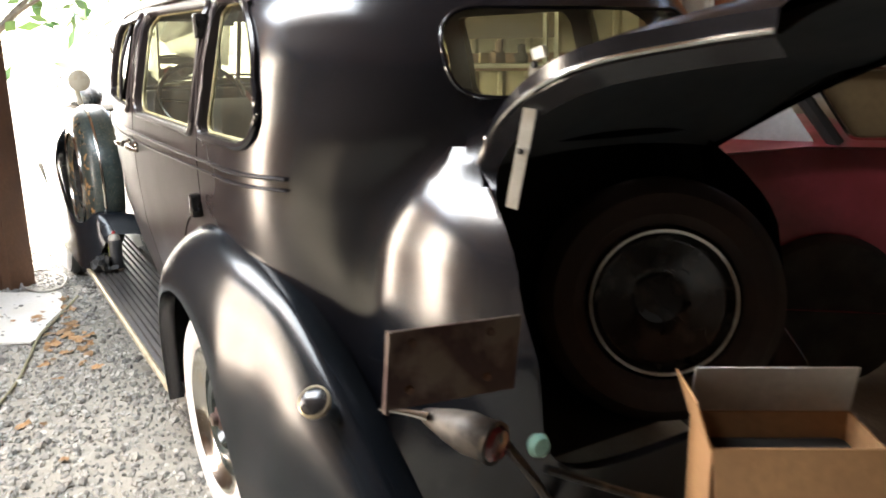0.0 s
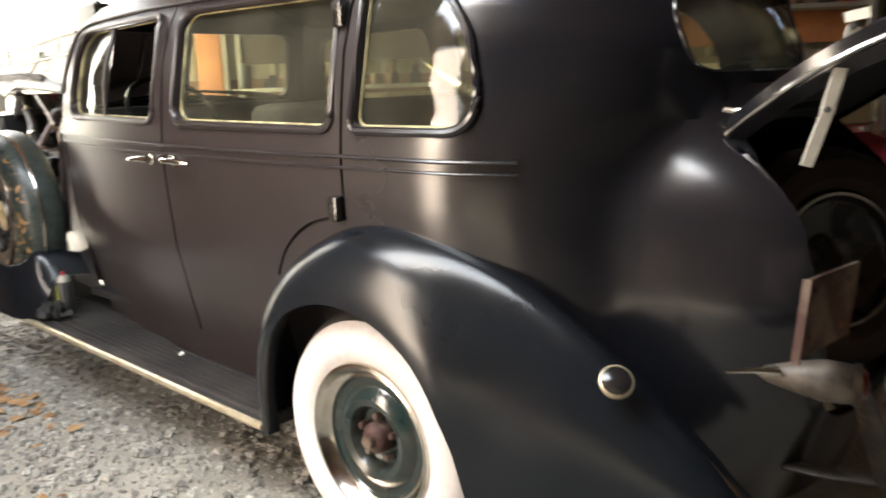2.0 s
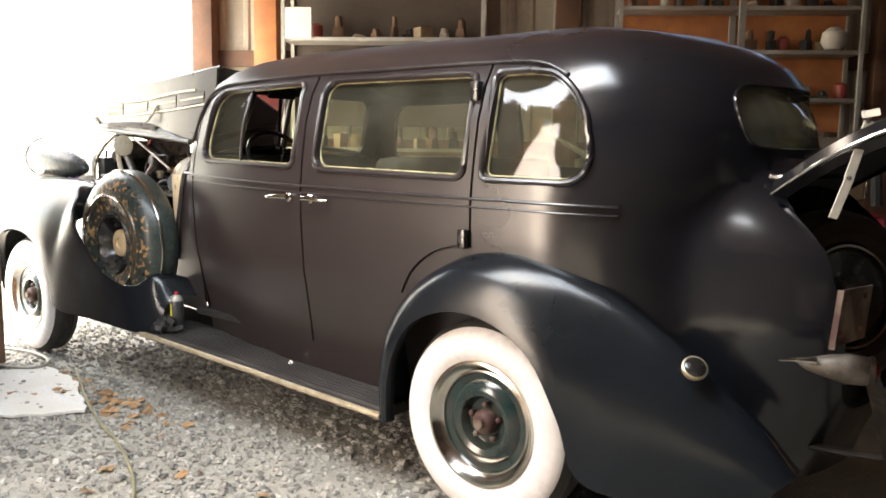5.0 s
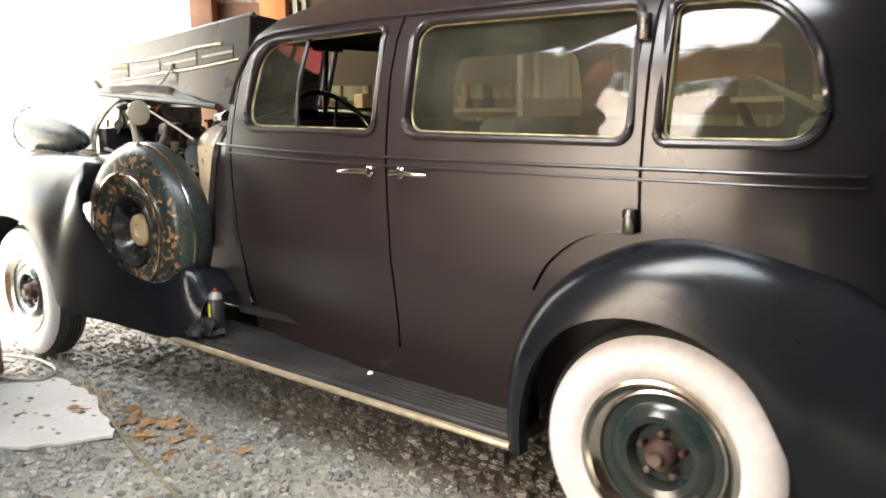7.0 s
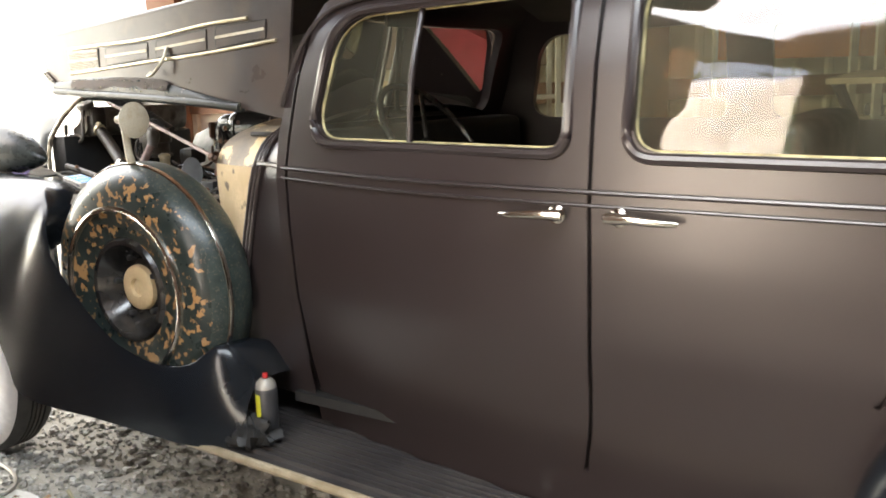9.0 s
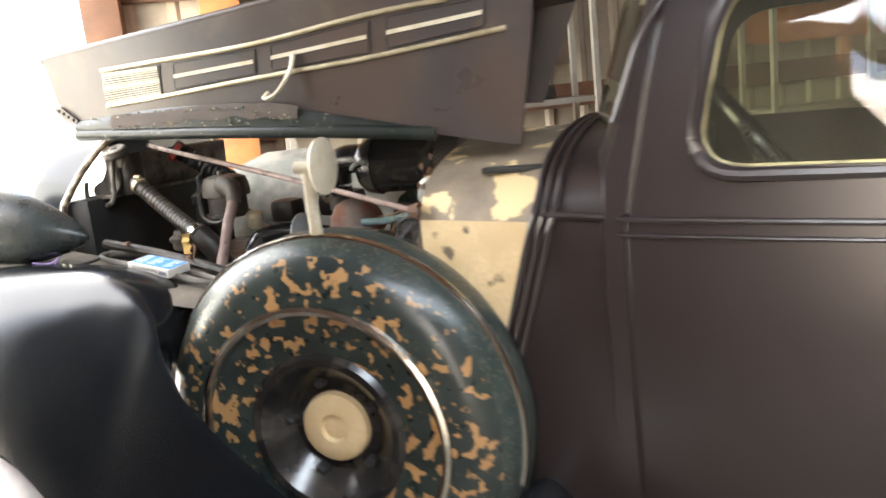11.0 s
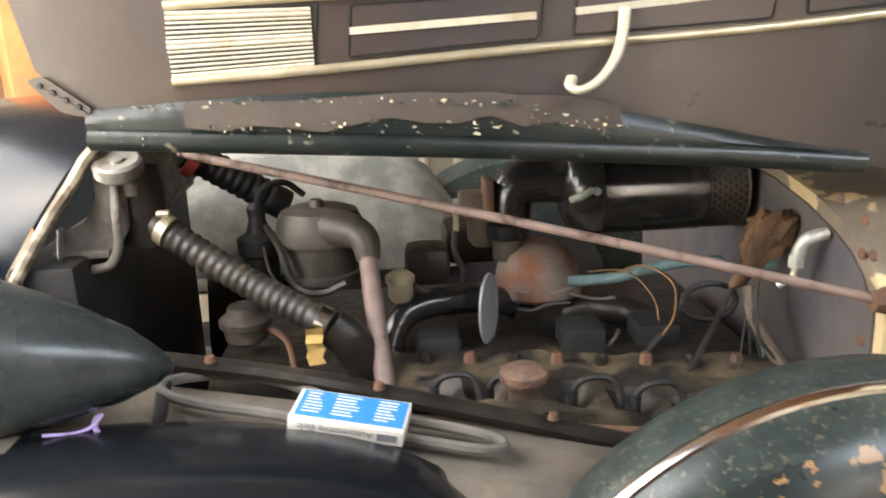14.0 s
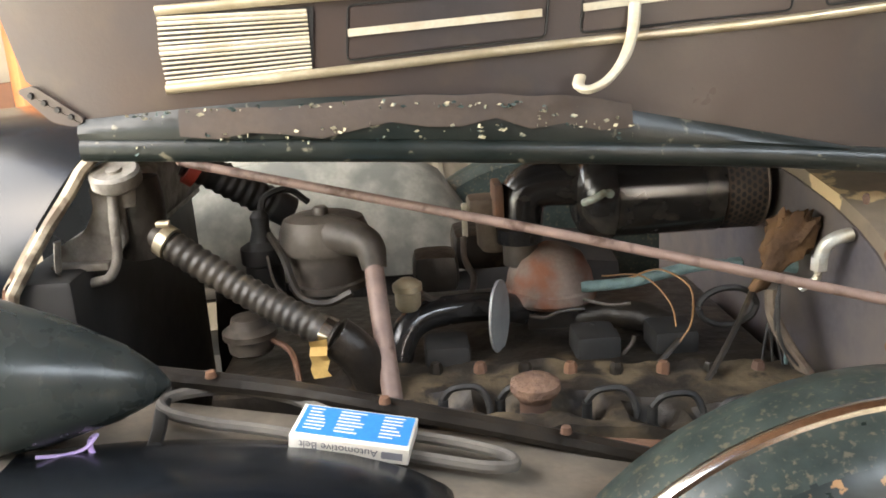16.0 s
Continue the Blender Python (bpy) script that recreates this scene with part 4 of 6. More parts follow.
# far side: fender and spare cover mirrored over the middle of the car
for o in [o for o in car.children if o.name in ("front_fender", "rear_fender")]:
    me = o.data.copy()
    me.transform(Matrix.Translation((0, 2 * YC, 0)) @ Matrix.Diagonal((1, -1, 1, 1)))
    me.flip_normals()
    me.materials[0] = DUSTGREY if o.name == "front_fender" else PAINT
    fo = new("far_" + o.name, me)
    fo.parent = car
cover = [c for c in spare.children if c.name == "cover_band"][0]
me = cover.data.copy()
me.transform(Matrix.Translation((-2.66, 2 * YC - 0.02, 0.80)) @ Matrix.Diagonal((1, -1, 1, 1)))
me.flip_normals()
fo = new("far_spare_cover", me)
fo.parent = car
for x, z in ((0, 0.36), (-3.53, 0.37)):
    part("far_wheel", lathe_bm([(0.0, 0.06), (0.22, 0.05), (0.34, 0.0), (0.36, 0.05), (0.36, 0.13), (0.34, 0.17), (0.0, 0.17)], 48, "y", (x, 2 * YC - 0.17, z)), RUBBER, car)

# catwalk, hood rail, headlamp
def cat_z(x):
    return 1.075 + (x + 3.3) * -0.075 / 0.6


CATDUST = mat("tan dust on fender", (0.20, 0.165, 0.125), 0.8, 0.0, (0.09, 0.08, 0.065), 10, bump=0.08)
part("catwalk", grid_bm([[Vector((x, 0.44 - (x + 3.4) * 0.12, cat_z(x) - 0.25)), Vector((x, 0.42 - (x + 3.4) * 0.14, cat_z(x) - 0.01)), Vector((x, 0.34 - (x + 3.4) * 0.10, cat_z(x) - 0.008)), Vector((x, 0.27 - (x + 3.4) * 0.08, cat_z(x) + 0.0)), Vector((x, 0.18 - (x + 3.4) * 0.04, cat_z(x) + 0.012)), Vector((x, 0.12, cat_z(x) - 0.01))] for x in [-3.62 + 0.06 * i for i in range(16)]]), CATDUST, car, "dusty fender ledge beside the engine")
part("hood_rail", tube_bm([(-3.33, 0.405, 1.108), (-3.15, 0.385, 1.082), (-3.0, 0.355, 1.056), (-2.85, 0.325, 1.028), (-2.70, 0.298, 0.996)], 0.013, 8, 24), GREASE, car)
for x, y, z in ((-3.24, 0.385, 1.102), (-3.02, 0.345, 1.068), (-2.80, 0.305, 1.03)):
    part("rail_bolt", lathe_bm([(0.0, 0.01), (0.006, 0.008), (0.008, 0.0)], 10, "z", (x, y, z + 0.004)), RUST, car)
lamp_dir = Vector((-0.50, -0.04, 0.075))
rows = []
tip = Vector((-3.255, 0.272, 1.150))
zq = lamp_dir.to_track_quat("Z", "Y").to_matrix()
for t, r in ((0.0, 0.004), (0.03, 0.02), (0.1, 0.042), (0.25, 0.072), (0.45, 0.098), (0.7, 0.115), (0.9, 0.12), (1.0, 0.118)):
    rows.append([tip + lamp_dir * t + zq @ Vector((r * math.cos(2 * math.pi * j / 28), r * math.sin(2 * math.pi * j / 28), 0)) for j in range(28)])
lampo = part("headlamp", grid_bm(rows, closed_v=True, cap=True), mat("dusty green black lamp enamel", (0.022, 0.030, 0.031), 0.28, 0.0, (0.038, 0.045, 0.043), 12, bump=0.03, rough_var=0.12), car)
part("lamp_rim", tube_bm([tip + lamp_dir * 1.0 + zq @ Vector((0.118 * math.cos(2 * math.pi * j / 28), 0.118 * math.sin(2 * math.pi * j / 28), 0)) for j in range(28)], 0.008, 8, closed=True), CHROME, lampo)
part("lamp_foot", tube_bm([(-3.45, 0.245, 1.09), (-3.45, 0.27, 1.03)], 0.03, 12, 4), BLUEBLACK, lampo)

# ---------- engine bay ----------
engine = thing("engine", "", "")
engine.parent = car
engine["label"] = "greasy old straight engine"


def ep(name, bm, material, label="", smooth=True):
    return part(name, bm, material, engine, label, smooth)


def wire(pts, r, material, name="wire", n=6, sm=20):
    return ep(name, tube_bm(pts, r, n, sm), material)


ep("block", box_bm(-3.28, -2.44, 0.50, 0.92, 0.55, 1.02, 0.012), GREASE)
ep("crankcase", box_bm(-3.28, -2.42, 0.36, 0.94, 0.45, 0.93, 0.02), GREASE)
# added black plate that keeps the bright ground from showing past the engine
ep("splash_tray", box_bm(-3.46, -2.40, 0.42, 1.20, 0.40, 0.43, 0.005), BLACK)
# head with plug wells, sloping towards the near side
rows = []
for i in range(45):
    x = -3.10 + 0.66 * i / 44
    row = []
    for j in range(13):
        t = j / 12
        y = 0.585 - (x + 3.10) * 0.16 - 0.20 * t
        z = 1.025 + 0.010 * noise.noise(Vector((x * 25, y * 25, 2)))
        for px, py in ((-2.945, 0.425), (-2.868, 0.416), (-2.755, 0.390), (-2.675, 0.362), (-2.600, 0.335)):
            d = math.hypot(x - px, y - py)
            z -= 0.05 * max(0, 1 - (d / 0.034) ** 2)
        row.append(Vector((x, y, z)))
    rows.append(row + [Vector((x, row[-1].y, 0.93))])
ep("cylinder_head", grid_bm(rows), HEADIRON, "oil-stained tan cylinder head")
for px, py in ((-2.945, 0.425), (-2.868, 0.416), (-2.755, 0.390), (-2.675, 0.362), (-2.600, 0.335)):
    ep("spark_plug", lathe_bm([(0.012, 0.985), (0.012, 1.0), (0.007, 1.005), (0.007, 1.03), (0.0, 1.032)], 10, "z", (px, py, 0)), BLACK)
    wire([(px, py, 1.03), (px + 0.015, py - 0.008, 1.05), (px + 0.05, py - 0.01, 1.048), (px + 0.062, py - 0.02, 1.015), (px + 0.045, py - 0.03, 0.985)], 0.0048, BLACK, "plug_lead")
for k in range(10):
    x = -3.08 + 0.065 * k
    ep("head_bolt", lathe_bm([(0.010, 1.015), (0.010, 1.034), (0.007, 1.04), (0.0, 1.04)], 6, "z", (x, 0.553 - (x + 3.10) * 0.16, 0)), RUST if k % 2 else GREASE)
# oil filler
ep("oil_filler_neck", lathe_bm([(0.021, 0.93), (0.021, 1.03), (0.024, 1.035)], 24, "z", (-2.822, 0.402, 0)), RUST)
ep("oil_filler_cap", lathe_bm([(0.0, 1.064), (0.026, 1.063), (0.033, 1.058), (0.034, 1.050), (0.031, 1.044), (0.022, 1.034)], 36, "z", (-2.822, 0.402, 0)), mat("rust-flecked cap", (0.22, 0.13, 0.085), 0.8, 0.1, (0.12, 0.07, 0.05), 60, bump=0.5, bump_scale=180), "rust-brown embossed oil filler cap")
ep("side_pipe", tube_bm([(-2.80, 0.335, 1.0), (-2.62, 0.315, 0.992), (-2.52, 0.30, 0.985)], 0.013, 10, 8), RUST)
# intake manifold
ep("intake_runner", tube_bm([(-3.008, 0.585, 0.99), (-3.002, 0.60, 1.04), (-2.972, 0.62, 1.075), (-2.90, 0.65, 1.078), (-2.82, 0.69, 1.06), (-2.76, 0.72, 1.03)], 0.024, 14, 30), BLACKGLOSS)
ep("intake_runner", tube_bm([(-2.72, 0.71, 1.02), (-2.64, 0.68, 1.04), (-2.575, 0.64, 1.03), (-2.548, 0.60, 1.0), (-2.545, 0.57, 0.96)], 0.026, 14, 30), GREASE)
ep("exhaust_manifold", tube_bm([(-3.0, 0.62, 0.985), (-2.8, 0.62, 0.985), (-2.5, 0.58, 0.985)], 0.034, 12, 12), mat("brown scorched iron", (0.06, 0.04, 0.03), 0.7, 0.1, (0.09, 0.06, 0.045), 12, bump=0.15))
for x in (-2.93, -2.70, -2.58):
    ep("manifold_branch", box_bm(x - 0.035, x + 0.035, 0.545, 0.62, 0.955, 1.055, 0.012), BLACK)
for x in (-2.985, -2.86, -2.77, -2.64, -2.52):
    ep("manifold_stud", lathe_bm([(0.008, 0.0), (0.008, -0.014), (0.005, -0.018), (0.0, -0.018)], 6, "y", (x, 0.545, 1.0)), RUST)
# carburettor and rusty dome
ep("carburettor", join_bm(lathe_bm([(0.03, 0.95), (0.034, 1.0), (0.028, 1.04), (0.05, 1.055), (0.058, 1.062)], 24, "z", (-2.742, 0.72, 0)), box_bm(-2.79, -2.70, 0.68, 0.73, 0.96, 1.05, 0.012)), GREASE)
DOMEMAT = mat("rust-bloomed grey dome", (0.24, 0.185, 0.155), 0.75, 0.1, (0.22, 0.085, 0.045), 16, (0.42, 0.62), bump=0.2, bump_scale=120)
ep("dome", lathe_bm([(0.0, 1.150), (0.030, 1.149), (0.056, 1.134), (0.071, 1.105), (0.075, 1.082), (0.079, 1.079), (0.080, 1.064), (0.072, 1.056), (0.05, 1.058)], 40, "z", (-2.742, 0.735, 0)), DOMEMAT, "rusty grey dome-shaped canister")
ep("dome_clip", tube_bm([(-2.79, 0.655, 1.055), (-2.765, 0.65, 1.052), (-2.74, 0.648, 1.062), (-2.70, 0.652, 1.062)], 0.003, 6, 10), DUSTGREY)
ep("grey_flap", grid_bm([[(-2.846 + dx, 0.61 + 0.040 * math.cos(2 * math.pi * k / 24) * s, 1.075 + 0.060 * math.sin(2 * math.pi * k / 24) * s) for k in range(24)] for dx, s in ((0, 0.01), (0, 1), (0.004, 1), (0.004, 0.01))], closed_v=True), mat("dull zinc flap", (0.35, 0.36, 0.36), 0.5, 0.3, (0.26, 0.27, 0.27), 25), "oval grey zinc flap").matrix_basis = Matrix.Translation((-2.846, 0.61, 1.075)) @ Matrix.Rotation(radians(-28), 4, "Z") @ Matrix.Translation((2.846, -0.61, -1.075))
# air cleaner
ep("air_horn", tube_bm([(-2.79, 0.74, 1.16), (-2.79, 0.74, 1.20), (-2.782, 0.74, 1.24), (-2.75, 0.735, 1.258), (-2.68, 0.725, 1.258)], 0.040, 20, 20), BLACKGLOSS)
ep("horn_flange", box_bm(-2.835, -2.82, 0.70, 0.77, 1.205, 1.265, 0.005), RUST)
ep("horn_neck", lathe_bm([(0.03, 1.12), (0.03, 1.165), (0.038, 1.168), (0.038, 1.178), (0.03, 1.182)], 20, "z", (-2.79, 0.74, 0)), DUSTGREY)
ep("air_cleaner", lathe_bm([(0.0, -2.702), (0.045, -2.702), (0.062, -2.694), (0.074, -2.678), (0.078, -2.66), (0.080, -2.645), (0.075, -2.642), (0.075, -2.47), (0.07, -2.466)], 44, "x", (0, 0.725, 1.238)), BLACKGLOSS, "glossy black cylindrical air cleaner")
PERF = mat("perforated brown screen", (0.12, 0.088, 0.066), 0.6, 0.3, (0.07, 0.05, 0.038), 20)
perf = bmesh.new()
HX = 34
for i in range(HX):
    for k in range(7):
        a = 2 * math.pi * (i + 0.5 * (k % 2)) / HX
        c, s_ = math.cos(a), math.sin(a)
        x = -2.464 + 0.0088 * k + 0.004
        ctr = Vector((x, 0.725 + 0.0705 * c, 1.235 + 0.0705 * s_))
        tx, ty = Vector((1, 0, 0)), Vector((0, -s_, c))
        inn = [perf.verts.new(ctr + tx * (0.0036 * math.cos(q)) + ty * (0.0050 * math.sin(q))) for q in [math.pi / 3 * m for m in range(6)]]
        perf.faces.new(inn)
ep("screen_hole", perf, BLACK, smooth=False)["kind"] = "stuff"
ep("end_screen", lathe_bm([(0.07, -2.466), (0.07, -2.402), (0.072, -2.400), (0.066, -2.396), (0.0, -2.396)], 44, "x", (0, 0.725, 1.235)), PERF, "perforated brown metal screen")
ep("wing_nut", join_bm(tube_bm([(-2.70, 0.655, 1.238), (-2.684, 0.64, 1.248), (-2.668, 0.645, 1.255)], 0.006, 8, 8), lathe_bm([(0.0, -0.008), (0.007, -0.006), (0.007, 0.006), (0.0, 0.008)], 10, "y", (-2.66, 0.65, 1.252))), mat("verdigris brass", (0.42, 0.52, 0.46), 0.6, 0.2, (0.25, 0.22, 0.16), 60), "pale green corroded wing nut")
# second carburettor and fuel pipe
ep("fuel_bowl", join_bm(lathe_bm([(0.0, 1.135), (0.022, 1.137), (0.03, 1.148), (0.032, 1.19), (0.036, 1.195), (0.036, 1.205), (0.025, 1.21), (0.0, 1.212)], 24, "z", (-2.83, 0.775, 0)), box_bm(-2.875, -2.815, 0.74, 0.80, 1.195, 1.235, 0.008)), mat("tarnished zinc", (0.24, 0.20, 0.15), 0.5, 0.5, (0.12, 0.09, 0.07), 18, bump=0.1), "tarnished zinc carburettor bowl")
ep("pale_lever", box_bm(-2.886, -2.876, 0.765, 0.77, 1.165, 1.225, 0.002), IVORY)
wire([(-2.885, 0.76, 1.168), (-2.885, 0.755, 1.13), (-2.872, 0.73, 1.10), (-2.89, 0.68, 1.085), (-2.94, 0.635, 1.10), (-2.965, 0.62, 1.118)], 0.0055, DUSTGREY, "fuel_pipe", 8)
ep("fuel_pump_bowl", lathe_bm([(0.0, 1.098), (0.014, 1.10), (0.020, 1.108), (0.020, 1.13), (0.023, 1.132), (0.023, 1.142), (0.012, 1.15), (0.0, 1.15)], 20, "z", (-2.985, 0.60, 0)), BRASS, "brass fuel pump bowl")
ep("pump_body", box_bm(-2.975, -2.90, 0.66, 0.74, 1.10, 1.165, 0.02), GREASE)
ep("coil_cover", box_bm(-2.90, -2.79, 0.80, 0.92, 1.09, 1.16, 0.02), GREASE)
# oval cover with its breather tube
cov = []
for z, s in ((1.135, 0.80), (1.140, 0.82), (1.186, 0.82), (1.188, 0.98), (1.196, 1.0), (1.222, 0.97), (1.240, 0.86), (1.247, 0.6), (1.249, 0.02)):
    cov.append([(-3.11 + 0.072 * s * math.cos(2 * math.pi * k / 32), 0.665 + 0.058 * s * math.sin(2 * math.pi * k / 32), z) for k in range(32)])
ep("oval_cover", grid_bm(cov, closed_v=True), DUSTGREY, "dusty grey oval cover")
ep("cover_knob", lathe_bm([(0.012, 1.243), (0.012, 1.256), (0.009, 1.26), (0.0, 1.26)], 16, "z", (-3.112, 0.655, 0)), DUSTGREY)
ep("cover_spout", tube_bm([(-3.10, 0.64, 1.218), (-3.06, 0.615, 1.216), (-3.037, 0.595, 1.205), (-3.032, 0.583, 1.175)], (0.032, 0.019), 16, 16), DUSTGREY)
ep("breather_tube", tube_bm([(-3.033, 0.584, 1.185), (-3.026, 0.53, 1.12), (-3.013, 0.45, 1.01), (-3.008, 0.42, 0.96)], 0.0145, 14, 10), TAUPE, "faded taupe breather tube")
ep("filter_clamp", lathe_bm([(0.056, 1.128), (0.064, 1.130), (0.064, 1.140), (0.056, 1.142)], 24, "z", (-3.11, 0.665, 0)), DUSTGREY)
# distributor
ep("distributor", lathe_bm([(0.03, 1.07), (0.03, 1.16), (0.036, 1.165), (0.036, 1.19), (0.02, 1.2), (0.014, 1.22), (0.016, 1.24), (0.008, 1.25), (0.0, 1.25)], 20, "z", (-3.215, 0.70, 0)), BLACK)
wire([(-3.215, 0.70, 1.235), (-3.205, 0.71, 1.268), (-3.17, 0.73, 1.275), (-3.14, 0.74, 1.25)], 0.006, BLACK)
wire([(-3.20, 0.69, 1.21), (-3.17, 0.62, 1.19), (-3.15, 0.60, 1.135), (-3.11, 0.60, 1.12), (-3.07, 0.60, 1.135)], 0.0065, HOSE)
wire([(-3.205, 0.67, 1.185), (-3.19, 0.64, 1.14), (-3.15, 0.62, 1.11)], 0.0025, DUSTGREY)
ep("regulator", lathe_bm([(0.0, 1.045), (0.026, 1.046), (0.034, 1.052), (0.036, 1.072), (0.042, 1.075), (0.042, 1.084), (0.030, 1.092), (0.026, 1.105), (0.0, 1.108)], 32, "z", (-3.232, 0.605, 0)), DUSTGREY)
wire([(-3.205, 0.60, 1.07), (-3.165, 0.56, 1.06), (-3.15, 0.52, 1.02), (-3.145, 0.50, 0.98)], 0.005, RUST)
# radiator header, cap, hoses
HEADER = mat("dusty grey header paint", (0.25, 0.235, 0.21), 0.6, 0.15, (0.12, 0.105, 0.085), 24, (0.38, 0.62), bump=0.2, bump_scale=120, third=(0.05, 0.036, 0.024), third_scale=18, third_mix=(0.56, 0.68))
rad = thing("radiator_header", "", "")
rad.parent = car
rad["label"] = "dusty radiator header tank with a cap"
part("tank", join_bm(extrude_outline(rounded([(-3.415, 1.335), (-3.412, 1.300), (-3.430, 1.268), (-3.470, 1.250), (-3.474, 1.226), (-3.395, 1.226), (-3.372, 1.250), (-3.368, 1.335)], 0.012, 4), "y", 0.545, 1.06), box_bm(-3.48, -3.40, 0.53, 1.08, 1.214, 1.226, 0.004)), HEADER, rad)
part("filler_boss", lathe_bm([(0.034, 1.22), (0.036, 1.30), (0.032, 1.335)], 24, "z", (-3.362, 0.585, 0)), GREASE, rad, "greasy filler boss")
part("neck", lathe_bm([(0.026, 1.30), (0.026, 1.338)], 20, "z", (-3.375, 0.567, 0)), HEADER, rad)
part("cap", lathe_bm([(0.0, 1.362), (0.010, 1.362), (0.011, 1.358), (0.030, 1.360), (0.0345, 1.356), (0.0345, 1.340), (0.028, 1.334)], 36, "z", (-3.375, 0.560, 0)), HEADER, rad, m=Matrix.Translation((-3.375, 0.545, 1.345)) @ Matrix.Rotation(radians(19), 4, "X") @ Matrix.Translation((3.375, -0.560, -1.350)))
part("overflow_pipe", tube_bm([(-3.380, 0.540, 1.330), (-3.382, 0.53, 1.28), (-3.385, 0.53, 1.235), (-3.400, 0.53, 1.205), (-3.43, 0.54, 1.195)], 0.007, 10, 18), HEADER, rad)
part("bracket", tube_bm([(-3.455, 0.50, 1.20), (-3.455, 0.50, 1.235), (-3.45, 0.50, 1.268)], 0.009, 8, 8, ratio=0.4), HEADER, rad)


def corrugated(p0, p1, sag, r, ribs):
    a, b = Vector(p0), Vector(p1)
    mid = (a + b) / 2 + Vector(sag)
    pts = spline([a, mid, b], ribs * 6)
    rows_ = []
    for i, p in enumerate(pts):
        t = (pts[min(i + 1, len(pts) - 1)] - pts[max(i - 1, 0)]).normalized()
        sd = t.cross(Vector((0, 1, 0))).normalized()
        up = sd.cross(t)
        e = min(i, len(pts) - 1 - i) / 6
        rr = r * (1.0 if e < 2 else 0.90 + 0.11 * (0.5 + 0.5 * math.cos(2 * math.pi * i / 6)))
        rows_.append([p + sd * (rr * math.cos(2 * math.pi * k / 20)) + up * (rr * math.sin(2 * math.pi * k / 20)) for k in range(20)])
    return grid_bm(rows_, closed_v=True, cap=True)


hose = part("radiator_hose", corrugated((-3.352, 0.578, 1.256), (-3.088, 0.485, 1.108), (0, 0.01, -0.012), 0.023, 22), HOSE, car, "ribbed black radiator hose")
part("hose_clamp", tube_bm([(-3.333, 0.571, 1.245), (-3.321, 0.567, 1.238)], 0.0245, 20, 2), BRASS, hose)
part("hose_clamp", tube_bm([(-3.106, 0.491, 1.118), (-3.093, 0.487, 1.111)], 0.0245, 20, 2), CHROME, hose)
part("clamp_screw", lathe_bm([(0.0, -0.01), (0.006, -0.009), (0.006, 0.009), (0.0, 0.01)], 10, "x", (-3.327, 0.565, 1.268)), BRASS, hose)
ep("water_outlet", tube_bm([(-3.09, 0.488, 1.11), (-3.06, 0.49, 1.08), (-3.04, 0.50, 1.03), (-3.035, 0.51, 0.98)], 0.030, 16, 12), GREASE)
part("far_hose", corrugated((-3.33, 0.75, 1.33), (-3.18, 0.80, 1.22), (0, 0, 0.0), 0.028, 12), BLACK, car)
part("far_hose_clamp", tube_bm([(-3.325, 0.74, 1.322), (-3.312, 0.744, 1.312)], 0.030, 20, 2), mat("red clamp", (0.40, 0.06, 0.04), 0.5), car, "red painted hose clamp")
TAG = mat("tan torn paper", (0.55, 0.36, 0.12), 0.85, 0.0, (0.42, 0.26, 0.08), 30)
tag_rows = [[(-3.122 + 0.012 * k + 0.004 * math.sin(3 * j), 0.455 - 0.004 * math.cos(2.5 * j + k), 1.118 - 0.011 * j) for k in range(3)] for j in range(6)]
part("torn_tag", grid_bm(tag_rows), TAG, hose, "torn tan paper tag")
part("stay_rod", tube_bm([(-3.30, 0.60, 1.352), (-3.25, 0.588, 1.340), (-2.80, 0.44, 1.255), (-2.372, 0.30, 1.168)], 0.0068, 12, 14), TAUPE, car, "faded pink-brown radiator stay rod")
part("stay_nut", lathe_bm([(0.0, -0.012), (0.014, -0.012), (0.016, 0.0), (0.02, 0.012)], 8, "x", (-2.384, 0.303, 1.17)), RUST, car)
# firewall plumbing and wires
ORANGE = mat("orange wire", (0.36, 0.20, 0.09), 0.6)
GREENHOSE = mat("verdigris braided hose", (0.24, 0.36, 0.36), 0.7, 0.0, (0.16, 0.24, 0.24), 60, bump=0.4, bump_scale=300)
wire([(-2.62, 0.68, 1.10), (-2.575, 0.66, 1.118), (-2.545, 0.60, 1.105), (-2.555, 0.56, 1.065), (-2.58, 0.54, 1.04)], 0.0017, ORANGE)
wire([(-2.66, 0.70, 1.10), (-2.60, 0.67, 1.105), (-2.575, 0.60, 1.08), (-2.58, 0.55, 1.04)], 0.0014, ORANGE)
wire([(-2.578, 0.545, 1.042), (-2.65, 0.50, 0.998), (-2.70, 0.46, 0.995), (-2.735, 0.43, 1.02)], 0.0048, HOSE)
wire([(-2.462, 0.55, 1.125), (-2.53, 0.48, 1.06), (-2.60, 0.415, 1.005), (-2.625, 0.40, 0.98)], 0.0048, HOSE, "linkage_rod")
wire([(-2.70, 0.68, 1.09), (-2.62, 0.68, 1.092), (-2.567, 0.68, 1.103), (-2.50, 0.67, 1.117), (-2.455, 0.66, 1.116)], 0.0095, GREENHOSE, "braided_hose", 10)
ep("hose_fitting", lathe_bm([(0.010, -2.462), (0.013, -2.458), (0.013, -2.442), (0.009, -2.438), (0.0, -2.436)], 8, "x", (0, 0.66, 1.117)), GREENHOSE)
ep("pipe_joint", lathe_bm([(0.0, -2.418), (0.006, -2.416), (0.008, -2.40), (0.014, -2.38)], 10, "x", (0, 0.60, 1.13)), GREENHOSE)
